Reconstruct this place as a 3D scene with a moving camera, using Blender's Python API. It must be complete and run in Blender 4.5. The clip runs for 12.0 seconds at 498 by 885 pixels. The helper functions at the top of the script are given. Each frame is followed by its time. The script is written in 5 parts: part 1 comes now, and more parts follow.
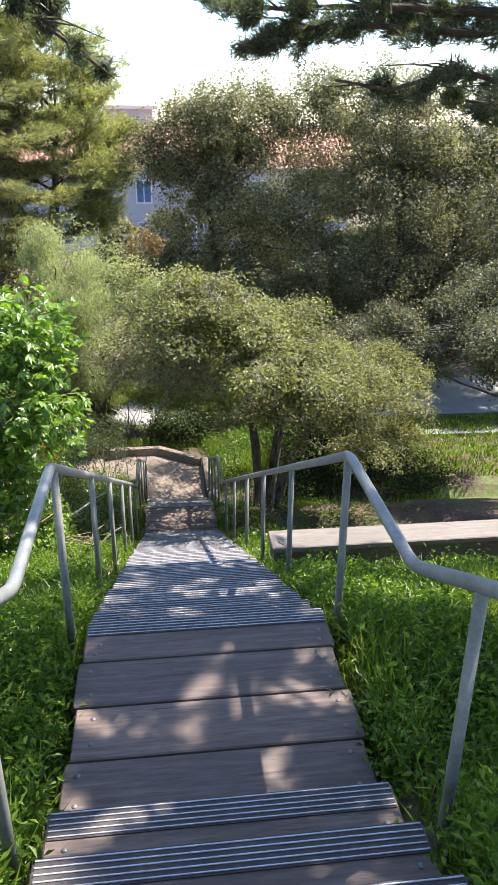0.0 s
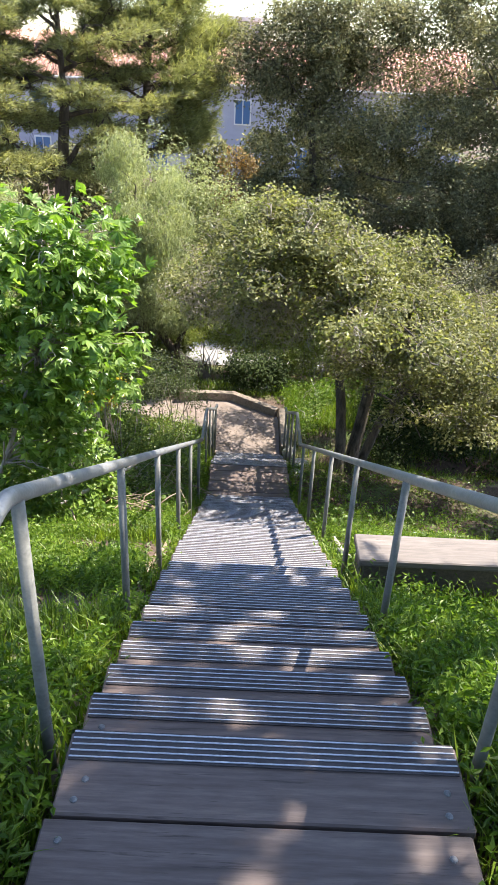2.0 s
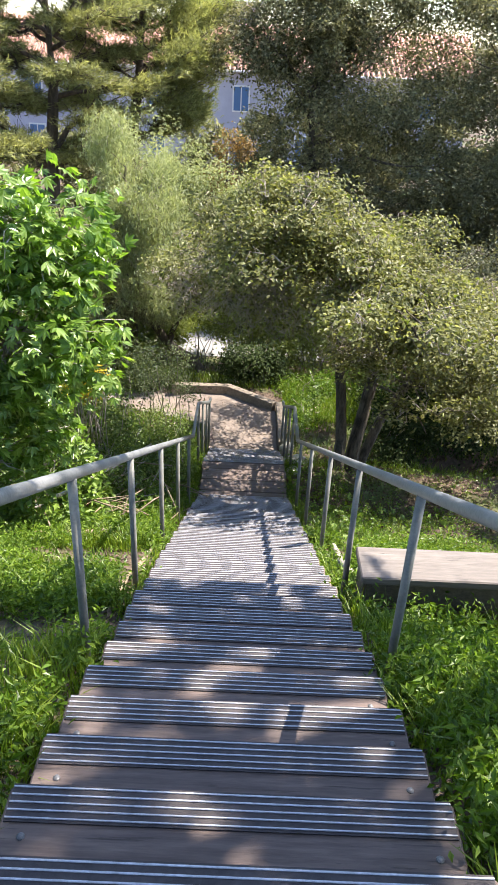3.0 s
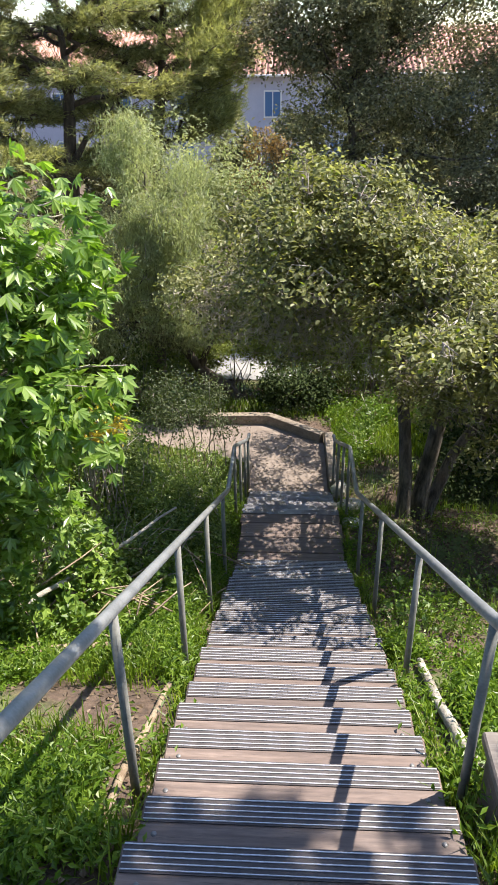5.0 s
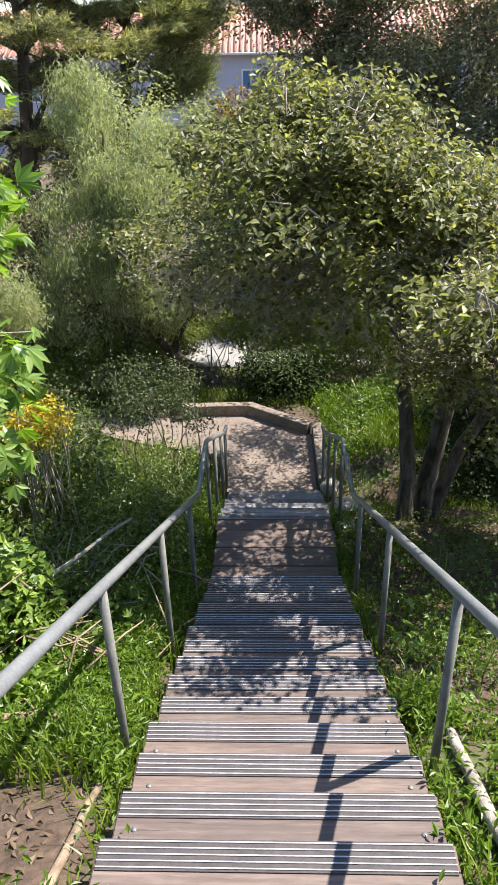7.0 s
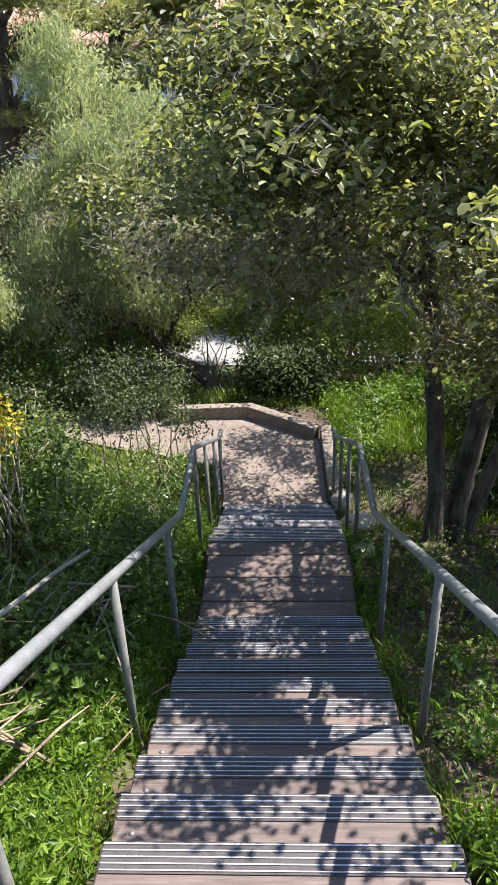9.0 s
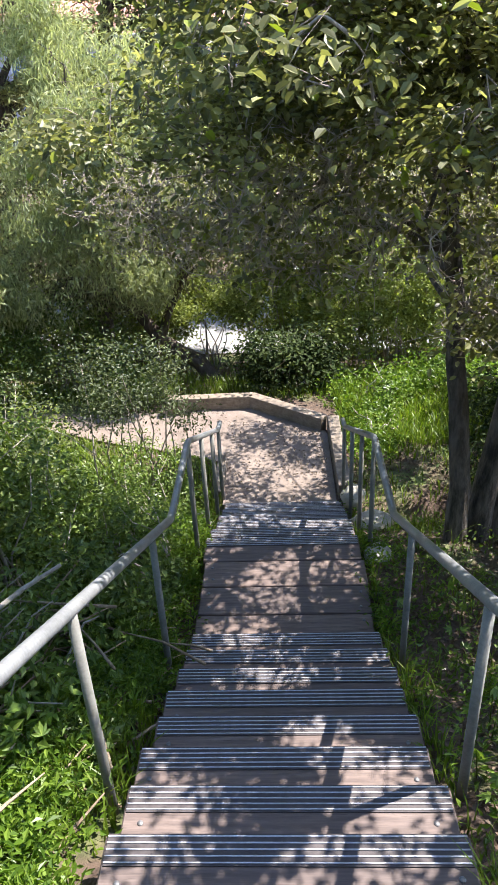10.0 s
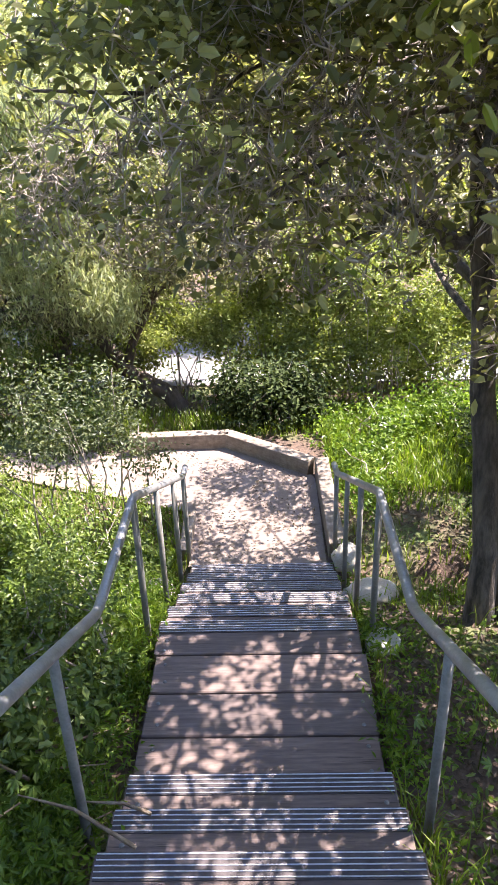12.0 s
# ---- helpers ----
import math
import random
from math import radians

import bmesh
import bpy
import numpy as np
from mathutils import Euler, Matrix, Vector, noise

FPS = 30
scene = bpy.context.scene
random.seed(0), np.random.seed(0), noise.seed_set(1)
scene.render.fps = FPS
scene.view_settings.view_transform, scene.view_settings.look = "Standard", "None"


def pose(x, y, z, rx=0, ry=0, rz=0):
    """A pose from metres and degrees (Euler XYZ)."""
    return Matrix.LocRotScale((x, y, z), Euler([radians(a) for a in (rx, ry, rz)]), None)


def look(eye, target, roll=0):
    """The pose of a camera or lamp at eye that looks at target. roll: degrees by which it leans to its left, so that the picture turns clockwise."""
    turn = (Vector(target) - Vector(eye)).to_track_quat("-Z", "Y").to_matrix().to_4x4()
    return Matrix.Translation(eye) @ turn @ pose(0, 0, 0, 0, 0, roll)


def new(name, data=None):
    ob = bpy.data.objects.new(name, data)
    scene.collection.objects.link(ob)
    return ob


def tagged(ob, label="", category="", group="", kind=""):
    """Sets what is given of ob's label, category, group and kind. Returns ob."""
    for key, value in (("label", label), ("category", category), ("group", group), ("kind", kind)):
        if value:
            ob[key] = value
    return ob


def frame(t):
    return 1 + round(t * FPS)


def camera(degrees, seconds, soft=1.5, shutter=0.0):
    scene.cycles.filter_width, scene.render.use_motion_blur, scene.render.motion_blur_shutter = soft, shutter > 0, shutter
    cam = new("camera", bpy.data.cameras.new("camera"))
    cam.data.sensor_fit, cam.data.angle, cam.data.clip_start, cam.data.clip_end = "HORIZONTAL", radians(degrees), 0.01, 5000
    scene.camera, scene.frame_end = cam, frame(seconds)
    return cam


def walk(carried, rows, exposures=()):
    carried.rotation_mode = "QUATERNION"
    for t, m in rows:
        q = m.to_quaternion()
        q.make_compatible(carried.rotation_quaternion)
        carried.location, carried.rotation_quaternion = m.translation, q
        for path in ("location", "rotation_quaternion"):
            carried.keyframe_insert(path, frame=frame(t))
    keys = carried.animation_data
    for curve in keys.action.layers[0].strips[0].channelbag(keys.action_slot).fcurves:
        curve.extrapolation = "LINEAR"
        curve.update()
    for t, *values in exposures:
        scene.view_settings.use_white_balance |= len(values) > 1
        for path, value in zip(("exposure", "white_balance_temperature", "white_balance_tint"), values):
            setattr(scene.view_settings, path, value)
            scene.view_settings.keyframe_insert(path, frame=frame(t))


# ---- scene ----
cam = camera(38.0, 12.0)
PATH = [
    (0, (-0.151, -3.019, 2.307), (0.069, -1.203, 1.498), 0.6),
    (0.5, (-0.169, -2.647, 2.158), (0.091, -0.837, 1.346), 0.6),
    (1, (-0.141, -2.17, 2.076), (0.142, -0.375, 1.241), 2.1),
    (1.5, (-0.142, -1.804, 2.037), (0.114, -0.046, 1.119), 3.4),
    (2, (-0.096, -1.536, 1.909), (-0.083, 0.214, 0.942), 2.9),
    (2.5, (-0.025, -1.281, 1.847), (-0.064, 0.459, 0.862), 3.6),
    (2.7, (-0.021, -1.169, 1.773), (-0.006, 0.571, 0.787), 2.9),
    (4.3, (0.047, 0.274, 1.361), (-0.024, 2.018, 0.385), 0.5),
    (4.5, (0.014, 0.442, 1.363), (-0.084, 2.19, 0.395), -0.1),
    (5, (-0.06, 0.746, 1.233), (-0.165, 2.495, 0.268), -0.9),
    (5.5, (-0.048, 1.019, 1.081), (-0.175, 2.77, 0.122), -0.6),
    (6, (-0.047, 1.295, 0.936), (-0.173, 3.039, -0.036), -1.2),
    (6.5, (-0.03, 1.607, 0.757), (-0.173, 3.344, -0.224), -0.5),
    (7, (-0.005, 1.904, 0.602), (-0.074, 3.644, -0.381), -1.5),
    (7.2, (0.009, 2.013, 0.512), (-0.071, 3.756, -0.465), -1.2),
    (8.8, (0.028, 2.91, -0.003), (-0.059, 4.659, -0.969), -2.0),
    (9, (0.021, 3.027, -0.015), (-0.062, 4.774, -0.986), -2.1),
    (9.5, (0.036, 3.315, -0.154), (-0.053, 5.062, -1.124), -2.3),
    (10, (0.027, 3.61, -0.333), (-0.07, 5.345, -1.323), -3.0),
    (10.5, (0.038, 3.868, -0.469), (-0.06, 5.581, -1.497), -1.6),
    (11, (0.071, 4.169, -0.618), (0.002, 5.894, -1.628), -1.9),
    (11.5, (0.071, 4.456, -0.741), (-0.015, 6.198, -1.721), -1.0),
    (12, (0.075, 4.778, -0.863), (0.022, 6.559, -1.771), -2.0),
]
walk(cam, [(t, look(eye, target, roll)) for t, eye, target, roll in PATH],
     exposures=[(0.0, 1.7, 6450, 11), (2.5, 1.86, 6500, 12), (5.5, 1.46, 6500, 11), (9.0, 1.62, 6150, 13), (10.0, 1.95, 6150, 14), (11.0, 2.25, 6350, 18), (12.0, 2.65, 6400, 24)])

# ---- light ----
SUN_TO = Vector((0.60, 0.26, 1.0)).normalized()
sun_data = bpy.data.lights.new("sun", "SUN")
sun_data.energy, sun_data.angle, sun_data.color = 5.0, radians(0.55), (1.0, 0.93, 0.82)
sun = new("sun", sun_data)
sun.matrix_world = look(SUN_TO * 60, (0, 0, 0))
world = bpy.data.worlds.new("world")
scene.world = world
world.use_nodes = True
wn = world.node_tree.nodes
sky = wn.new("ShaderNodeTexSky")
sky.sky_type, sky.sun_disc = "NISHITA", False
sky.sun_elevation = math.asin(SUN_TO.z)
sky.sun_rotation = math.atan2(SUN_TO.x, SUN_TO.y)
sky.dust_density, sky.air_density, sky.ozone_density = 0.4, 1.0, 1.6
wn["Background"].inputs["Strength"].default_value = 0.12
world.node_tree.links.new(sky.outputs["Color"], wn["Background"].inputs["Color"])

# ---- materials ----


class Mat:
    """A node material with short ways to add nodes."""

    def __init__(self, name):
        self.m = bpy.data.materials.new(name)
        self.m.use_nodes = True
        self.t = self.m.node_tree
        self.p = self.t.nodes["Principled BSDF"]
        self.out = self.t.nodes["Material Output"]

    def n(self, kind, **sets):
        node = self.t.nodes.new("ShaderNode" + kind)
        for key, value in sets.items():
            node.inputs[key.replace("_", " ")].default_value = value
        return node

    def link(self, a, b):
        self.t.links.new(a, b)

    def coords(self, scale=(1, 1, 1)):
        tc = self.n("TexCoord")
        mp = self.n("Mapping")
        mp.inputs["Scale"].default_value = scale
        self.link(tc.outputs["Object"], mp.inputs["Vector"])
        return mp.outputs["Vector"]

    def noise(self, scale, detail=4.0, rough=0.6, stretch=(1, 1, 1), where=None):
        nz = self.n("TexNoise", Scale=scale, Detail=detail, Roughness=rough)
        self.link(where if where else self.coords(stretch), nz.inputs["Vector"])
        return nz.outputs["Fac"]

    def ramp(self, fac, stops):
        r = self.n("ValToRGB")
        while len(r.color_ramp.elements) < len(stops):
            r.color_ramp.elements.new(0.5)
        for e, (at, col) in zip(r.color_ramp.elements, stops):
            e.position = at
            e.color = (*col, 1)
        self.link(fac, r.inputs["Fac"])
        return r.outputs["Color"]

    def mix(self, fac, a, b, how="MIX"):
        mx = self.t.nodes.new("ShaderNodeMix")
        mx.data_type, mx.blend_type = "RGBA", how
        for value, sock in ((fac, mx.inputs[0]), (a, mx.inputs[6]), (b, mx.inputs[7])):
            if isinstance(value, (int, float)):
                sock.default_value = value
            elif isinstance(value, tuple):
                sock.default_value = (*value, 1)
            else:
                self.link(value, sock)
        return mx.outputs[2]

    def bump(self, height, strength=0.4, distance=0.01):
        b = self.n("Bump", Strength=strength, Distance=distance)
        self.link(height, b.inputs["Height"])
        self.link(b.outputs["Normal"], self.p.inputs["Normal"])

    def done(self, color, rough=0.7, metal=0.0):
        if isinstance(color, tuple):
            self.p.inputs["Base Color"].default_value = (*color, 1)
        else:
            self.link(color, self.p.inputs["Base Color"])
        if isinstance(rough, float):
            self.p.inputs["Roughness"].default_value = rough
        else:
            self.link(rough, self.p.inputs["Roughness"])
        self.p.inputs["Metallic"].default_value = metal
        return self.m


def leaf_material(name, dark, mid, light, rough=0.45, through_light=0.35, glow=(1.25, 1.3, 0.5), gloss=0.4):
    k = Mat(name)
    geo = k.n("NewGeometry")
    tone = k.ramp(geo.outputs["Random Per Island"], ((0.0, dark), (0.55, mid), (1.0, light)))
    patch = k.noise(1.6, 3)
    col = k.mix(k.ramp(patch, ((0.35, (0, 0, 0)), (0.7, (1, 1, 1)))), k.mix(0.45, tone, dark), tone)
    k.done(col, rough)
    k.p.inputs["Specular IOR Level"].default_value = gloss
    tr = k.n("BsdfTranslucent")
    k.link(k.mix(1.0, col, glow, "MULTIPLY"), tr.inputs["Color"])
    ms = k.n("MixShader")
    ms.inputs[0].default_value = through_light
    k.link(k.p.outputs[0], ms.inputs[1])
    k.link(tr.outputs[0], ms.inputs[2])
    k.link(ms.outputs[0], k.out.inputs["Surface"])
    return k.m


def wood_material(name, a, b, c, along=(0.7, 14, 14), random_tone=True):
    k = Mat(name)
    oi = k.n("ObjectInfo")
    tc = k.n("TexCoord")
    mp = k.n("Mapping")
    mp.inputs["Scale"].default_value = along
    k.link(tc.outputs["Object"], mp.inputs["Vector"])
    off = k.n("CombineXYZ")
    mul = k.t.nodes.new("ShaderNodeMath")
    mul.operation = "MULTIPLY"
    mul.inputs[1].default_value = 37.0
    k.link(oi.outputs["Random"], mul.inputs[0])
    for i in range(3):
        k.link(mul.outputs[0], off.inputs[i])
    k.link(off.outputs[0], mp.inputs["Location"])
    grain = k.noise(3.0, 8, 0.65, where=mp.outputs["Vector"])
    blot = k.noise(2.2, 4, 0.6)
    fine = k.noise(60.0, 3, 0.6, stretch=(0.15, 1, 1))
    col = k.ramp(grain, ((0.25, a), (0.5, b), (0.75, c)))
    col = k.mix(k.ramp(blot, ((0.4, (0, 0, 0)), (0.75, (0.5, 0.5, 0.5)))), col, a)
    if random_tone:
        tone = k.ramp(oi.outputs["Random"], ((0.0, (0.82, 0.82, 0.84)), (1.0, (1.12, 1.08, 1.05))))
        col = k.mix(1.0, col, tone, "MULTIPLY")
    streak = k.noise(5.0, 5, 0.7, where=mp.outputs["Vector"])
    col = k.mix(k.ramp(streak, ((0.6, (0, 0, 0)), (0.66, (0.75, 0.75, 0.75)))), col, tuple(v * 0.45 for v in a))
    col = k.mix(k.ramp(fine, ((0.35, (0.35, 0.35, 0.35)), (0.6, (0, 0, 0)))), col, tuple(v * 0.6 for v in a))
    k.done(col, 0.72)
    k.bump(k.mix(0.5, grain, fine), 0.5, 0.004)
    return k.m


def bark_material(name, a, b, scale=9.0):
    k = Mat(name)
    n1 = k.noise(scale, 8, 0.7, stretch=(1, 1, 0.25))
    n2 = k.noise(2.5, 3)
    col = k.mix(k.ramp(n2, ((0.35, (0, 0, 0)), (0.75, (0.6, 0.6, 0.6)))), k.ramp(n1, ((0.38, a), (0.62, b))), a)
    k.done(col, 0.9)
    k.bump(n1, 1.0, 0.03)
    return k.m


def plain_material(name, a, b, rough=0.7, scale=6.0, bump=0.3, metal=0.0, fine=80.0):
    k = Mat(name)
    n1, n2 = k.noise(scale, 6, 0.65), k.noise(fine, 4, 0.6)
    k.done(k.ramp(k.mix(0.35, n1, n2), ((0.32, a), (0.68, b))), rough, metal)
    k.bump(k.mix(0.5, n1, n2), bump, 0.006)
    return k.m


TREAD_WOOD = wood_material("tread wood", (0.085, 0.061, 0.053), (0.155, 0.116, 0.1), (0.24, 0.185, 0.158))
STRINGER_WOOD = wood_material("stringer wood", (0.07, 0.055, 0.045), (0.13, 0.10, 0.08), (0.2, 0.16, 0.13), along=(12, 0.8, 12))
CAP_WOOD = wood_material("weathered cap board", (0.12, 0.1, 0.085), (0.185, 0.158, 0.136), (0.26, 0.225, 0.197))
KERB_WOOD = wood_material("kerb timber", (0.12, 0.092, 0.07), (0.22, 0.18, 0.135), (0.33, 0.28, 0.22), along=(6, 6, 6))
GRIP = plain_material("grooved dark wood", (0.033, 0.028, 0.029), (0.08, 0.066, 0.064), 0.75, 12, 0.5)
STRIP = plain_material("worn aluminium ridge", (0.36, 0.36, 0.39), (0.62, 0.62, 0.66), 0.42, 20, 0.2, 0.25)
BOLT = plain_material("dull galvanised bolt", (0.1, 0.098, 0.098), (0.24, 0.235, 0.235), 0.5, 30, 0.2, 0.4)
PIPE = plain_material("galvanised pipe", (0.15, 0.155, 0.16), (0.3, 0.305, 0.31), 0.42, 7, 0.25, 0.35)
POST_PIPE = plain_material("weathered post pipe", (0.1, 0.1, 0.09), (0.23, 0.225, 0.2), 0.6, 9, 0.3, 0.15)
CONCRETE = plain_material("concrete", (0.3, 0.28, 0.25), (0.48, 0.46, 0.42), 0.9, 8, 0.6)
ROCK = plain_material("pale rock", (0.26, 0.23, 0.18), (0.5, 0.46, 0.38), 0.9, 5, 0.8)
ROAD = plain_material("pale paving", (0.19, 0.185, 0.185), (0.29, 0.285, 0.28), 0.9, 1.5, 0.2)
PATH_DIRT = plain_material("path dirt", (0.115, 0.088, 0.07), (0.23, 0.185, 0.155), 0.95, 5, 0.9)
PALE_BARK = bark_material("pale dead wood", (0.24, 0.21, 0.175), (0.46, 0.42, 0.36))
DEAD_WOOD = bark_material("brown dead wood", (0.16, 0.11, 0.07), (0.36, 0.28, 0.19))
OAK_BARK = bark_material("oak bark", (0.035, 0.028, 0.022), (0.2, 0.165, 0.13), 16.0)
GREY_TWIG = bark_material("grey twig", (0.24, 0.2, 0.17), (0.5, 0.435, 0.375))
PINE_BARK = bark_material("pine bark", (0.05, 0.038, 0.03), (0.15, 0.11, 0.085))
OAK_LEAF = leaf_material("oak leaf", (0.07, 0.075, 0.03), (0.215, 0.22, 0.085), (0.42, 0.42, 0.2), 0.45, 0.52, (1.2, 1.22, 0.65), 0.4)
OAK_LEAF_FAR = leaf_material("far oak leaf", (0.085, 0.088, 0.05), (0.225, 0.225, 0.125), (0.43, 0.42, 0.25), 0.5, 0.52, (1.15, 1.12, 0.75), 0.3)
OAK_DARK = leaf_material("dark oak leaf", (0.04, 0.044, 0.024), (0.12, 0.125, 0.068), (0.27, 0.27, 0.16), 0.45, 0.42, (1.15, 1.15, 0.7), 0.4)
OAK_NEW = leaf_material("young oak leaf", (0.13, 0.17, 0.02), (0.22, 0.27, 0.035), (0.34, 0.38, 0.07), 0.35, 0.4)
MAPLE_LEAF = leaf_material("bright broad leaf", (0.075, 0.14, 0.018), (0.185, 0.29, 0.045), (0.36, 0.46, 0.15), 0.3, 0.5, (1.2, 1.35, 0.45), 0.6)
PEPPER_LEAF = leaf_material("weeping leaf", (0.2, 0.22, 0.11), (0.39, 0.42, 0.22), (0.54, 0.56, 0.34), 0.5, 0.53, (1.15, 1.2, 0.7))
PINE_GREEN = leaf_material("yellow green needle", (0.13, 0.14, 0.06), (0.29, 0.3, 0.135), (0.46, 0.46, 0.23), 0.5, 0.5, (1.15, 1.15, 0.65))
PINE_DARK = leaf_material("dark needle", (0.05, 0.062, 0.05), (0.11, 0.13, 0.1), (0.21, 0.235, 0.18), 0.5, 0.4)
SHRUB_LEAF = leaf_material("shrub leaf", (0.05, 0.085, 0.016), (0.135, 0.195, 0.042), (0.28, 0.35, 0.105), 0.36, 0.46)
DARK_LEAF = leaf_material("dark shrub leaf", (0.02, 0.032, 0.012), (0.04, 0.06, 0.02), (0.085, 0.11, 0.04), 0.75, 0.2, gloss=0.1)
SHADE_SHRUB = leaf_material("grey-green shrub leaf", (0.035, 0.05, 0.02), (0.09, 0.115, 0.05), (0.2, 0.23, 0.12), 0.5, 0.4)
GRASS = leaf_material("grass blade", (0.06, 0.105, 0.009), (0.14, 0.215, 0.018), (0.27, 0.345, 0.05), 0.4, 0.48)
HERB = leaf_material("herb leaf", (0.05, 0.1, 0.009), (0.125, 0.21, 0.02), (0.24, 0.335, 0.05), 0.4, 0.48)
THICKET = leaf_material("pale thicket leaf", (0.11, 0.14, 0.03), (0.26, 0.31, 0.085), (0.43, 0.47, 0.18), 0.45, 0.5)
VINE_LEAF = leaf_material("vine leaf", (0.07, 0.13, 0.02), (0.15, 0.23, 0.04), (0.3, 0.4, 0.08), 0.4, 0.4)
LITTER = leaf_material("fallen leaf", (0.05, 0.034, 0.02), (0.115, 0.078, 0.047), (0.23, 0.17, 0.115), 0.7, 0.1, (1, 0.9, 0.7))
RUST_LEAF = leaf_material("rusty leaf", (0.17, 0.11, 0.04), (0.28, 0.19, 0.07), (0.4, 0.29, 0.11), 0.5, 0.4, (1.2, 1.0, 0.6))
FLOWER = leaf_material("yellow flower", (0.45, 0.34, 0.02), (0.6, 0.47, 0.03), (0.75, 0.6, 0.08), 0.5, 0.4, (1, 1, 0.6))
STUCCO = plain_material("lilac grey stucco", (0.36, 0.34, 0.41), (0.45, 0.43, 0.5), 0.9, 1.2, 0.2)
# Tile red is lifted to a pale pink, with distance haze put into the colour.
ROOF_TILE = plain_material("red roof tile", (0.42, 0.2, 0.15), (0.6, 0.34, 0.26), 0.8, 2.0, 0.3)
TRIM = plain_material("pale trim", (0.6, 0.58, 0.55), (0.72, 0.7, 0.68), 0.7, 2.0, 0.1)


def glass_material():
    k = Mat("window glass")
    return k.done((0.09, 0.16, 0.3), 0.08)


GLASS = glass_material()


def ground_material():
    k = Mat("hillside ground")
    big, small = k.noise(0.7, 5, 0.6), k.noise(14.0, 6, 0.7)
    soil = k.ramp(small, ((0.3, (0.036, 0.023, 0.016)), (0.7, (0.13, 0.086, 0.06))))
    moss = k.ramp(small, ((0.3, (0.045, 0.07, 0.018)), (0.7, (0.12, 0.16, 0.04))))
    k.done(k.mix(k.ramp(big, ((0.5, (0, 0, 0)), (0.64, (1, 1, 1)))), soil, moss), 0.95)
    k.bump(small, 0.9, 0.03)
    return k.m


GROUND = ground_material()

# ---- mesh tools ----
R_STEP, T_STEP = 0.147, 0.28


def mesh_of(name, verts, faces, mat, smooth=False):
    me = bpy.data.meshes.new(name)
    me.from_pydata([tuple(v) for v in verts], [], [tuple(f) for f in faces])
    me.materials.append(mat)
    if smooth:
        me.polygons.foreach_set("use_smooth", [True] * len(me.polygons))
    me.update()
    return me


def fast_mesh(name, co, tri, mat, smooth=False):
    """A triangle mesh straight from arrays."""
    me = bpy.data.meshes.new(name)
    co, tri = np.asarray(co, np.float32), np.asarray(tri, np.int32)
    me.vertices.add(len(co))
    me.vertices.foreach_set("co", co.ravel())
    me.loops.add(tri.size)
    me.loops.foreach_set("vertex_index", tri.ravel())
    me.polygons.add(len(tri))
    me.polygons.foreach_set("loop_start", np.arange(0, tri.size, 3, dtype=np.int32))
    me.polygons.foreach_set("use_smooth", np.full(len(tri), smooth))
    me.materials.append(mat)
    me.update(calc_edges=True)
    return me


def put(name, me, parent=None, at=None, label="", category="", group="", kind=""):
    ob = new(name, me)
    if parent is not None:
        ob.parent = parent
    if at is not None:
        ob.matrix_basis = at
    return tagged(ob, label, category, group, kind)


def part(name, bm, mat, parent, label=""):
    me = bpy.data.meshes.new(name)
    bm.to_mesh(me)
    bm.free()
    me.materials.append(mat)
    return put(name, me, parent, label=label)


def box_bm(x0, x1, y0, y1, z0, z1, bevel=0.0, segs=1):
    bm = bmesh.new()
    bmesh.ops.create_cube(bm, size=1)
    bmesh.ops.scale(bm, vec=(x1 - x0, y1 - y0, z1 - z0), verts=bm.verts)
    bmesh.ops.translate(bm, vec=((x0 + x1) / 2, (y0 + y1) / 2, (z0 + z1) / 2), verts=bm.verts)
    if bevel:
        bmesh.ops.bevel(bm, geom=bm.edges, offset=bevel, segments=segs, affect="EDGES", profile=0.6)
    return bm


def box_mesh(name, dims, mat, bevel=0.0):
    bm = box_bm(*dims, bevel=bevel)
    me = bpy.data.meshes.new(name)
    bm.to_mesh(me)
    bm.free()
    me.materials.append(mat)
    return me


def tube_arrays(points, radii, sides=8):
    """Vertices and triangles of a tube through the points, closed at its ends."""
    pts = [Vector(p) for p in points]
    co, tri = [], []
    side = None
    for i, p in enumerate(pts):
        d = (pts[min(i + 1, len(pts) - 1)] - pts[max(i - 1, 0)]).normalized()
        if side is None:
            side = d.orthogonal().normalized()
        side = (side - d * side.dot(d)).normalized()
        up = d.cross(side)
        r = radii[i] if hasattr(radii, "__len__") else radii
        for j in range(sides):
            a = 2 * math.pi * j / sides
            co.append(p + (side * math.cos(a) + up * math.sin(a)) * r)
    for i in range(len(pts) - 1):
        for j in range(sides):
            a, b = i * sides + j, i * sides + (j + 1) % sides
            tri += [(a, b, b + sides), (a, b + sides, a + sides)]
    for first, order in ((0, -1), ((len(pts) - 1) * sides, 1)):
        for j in range(1, sides - 1):
            tri.append((first, first + j, first + j + 1)[::order])
    return [tuple(c) for c in co], tri


class Tubes:
    """Many tubes joined in one mesh."""

    def __init__(self):
        self.co, self.tri = [], []

    def add(self, points, radii, sides=6):
        co, tri = tube_arrays(points, radii, sides)
        k = len(self.co)
        self.co += co
        self.tri += [(a + k, b + k, c + k) for a, b, c in tri]

    def mesh(self, name, mat):
        return fast_mesh(name, self.co, self.tri, mat, True)


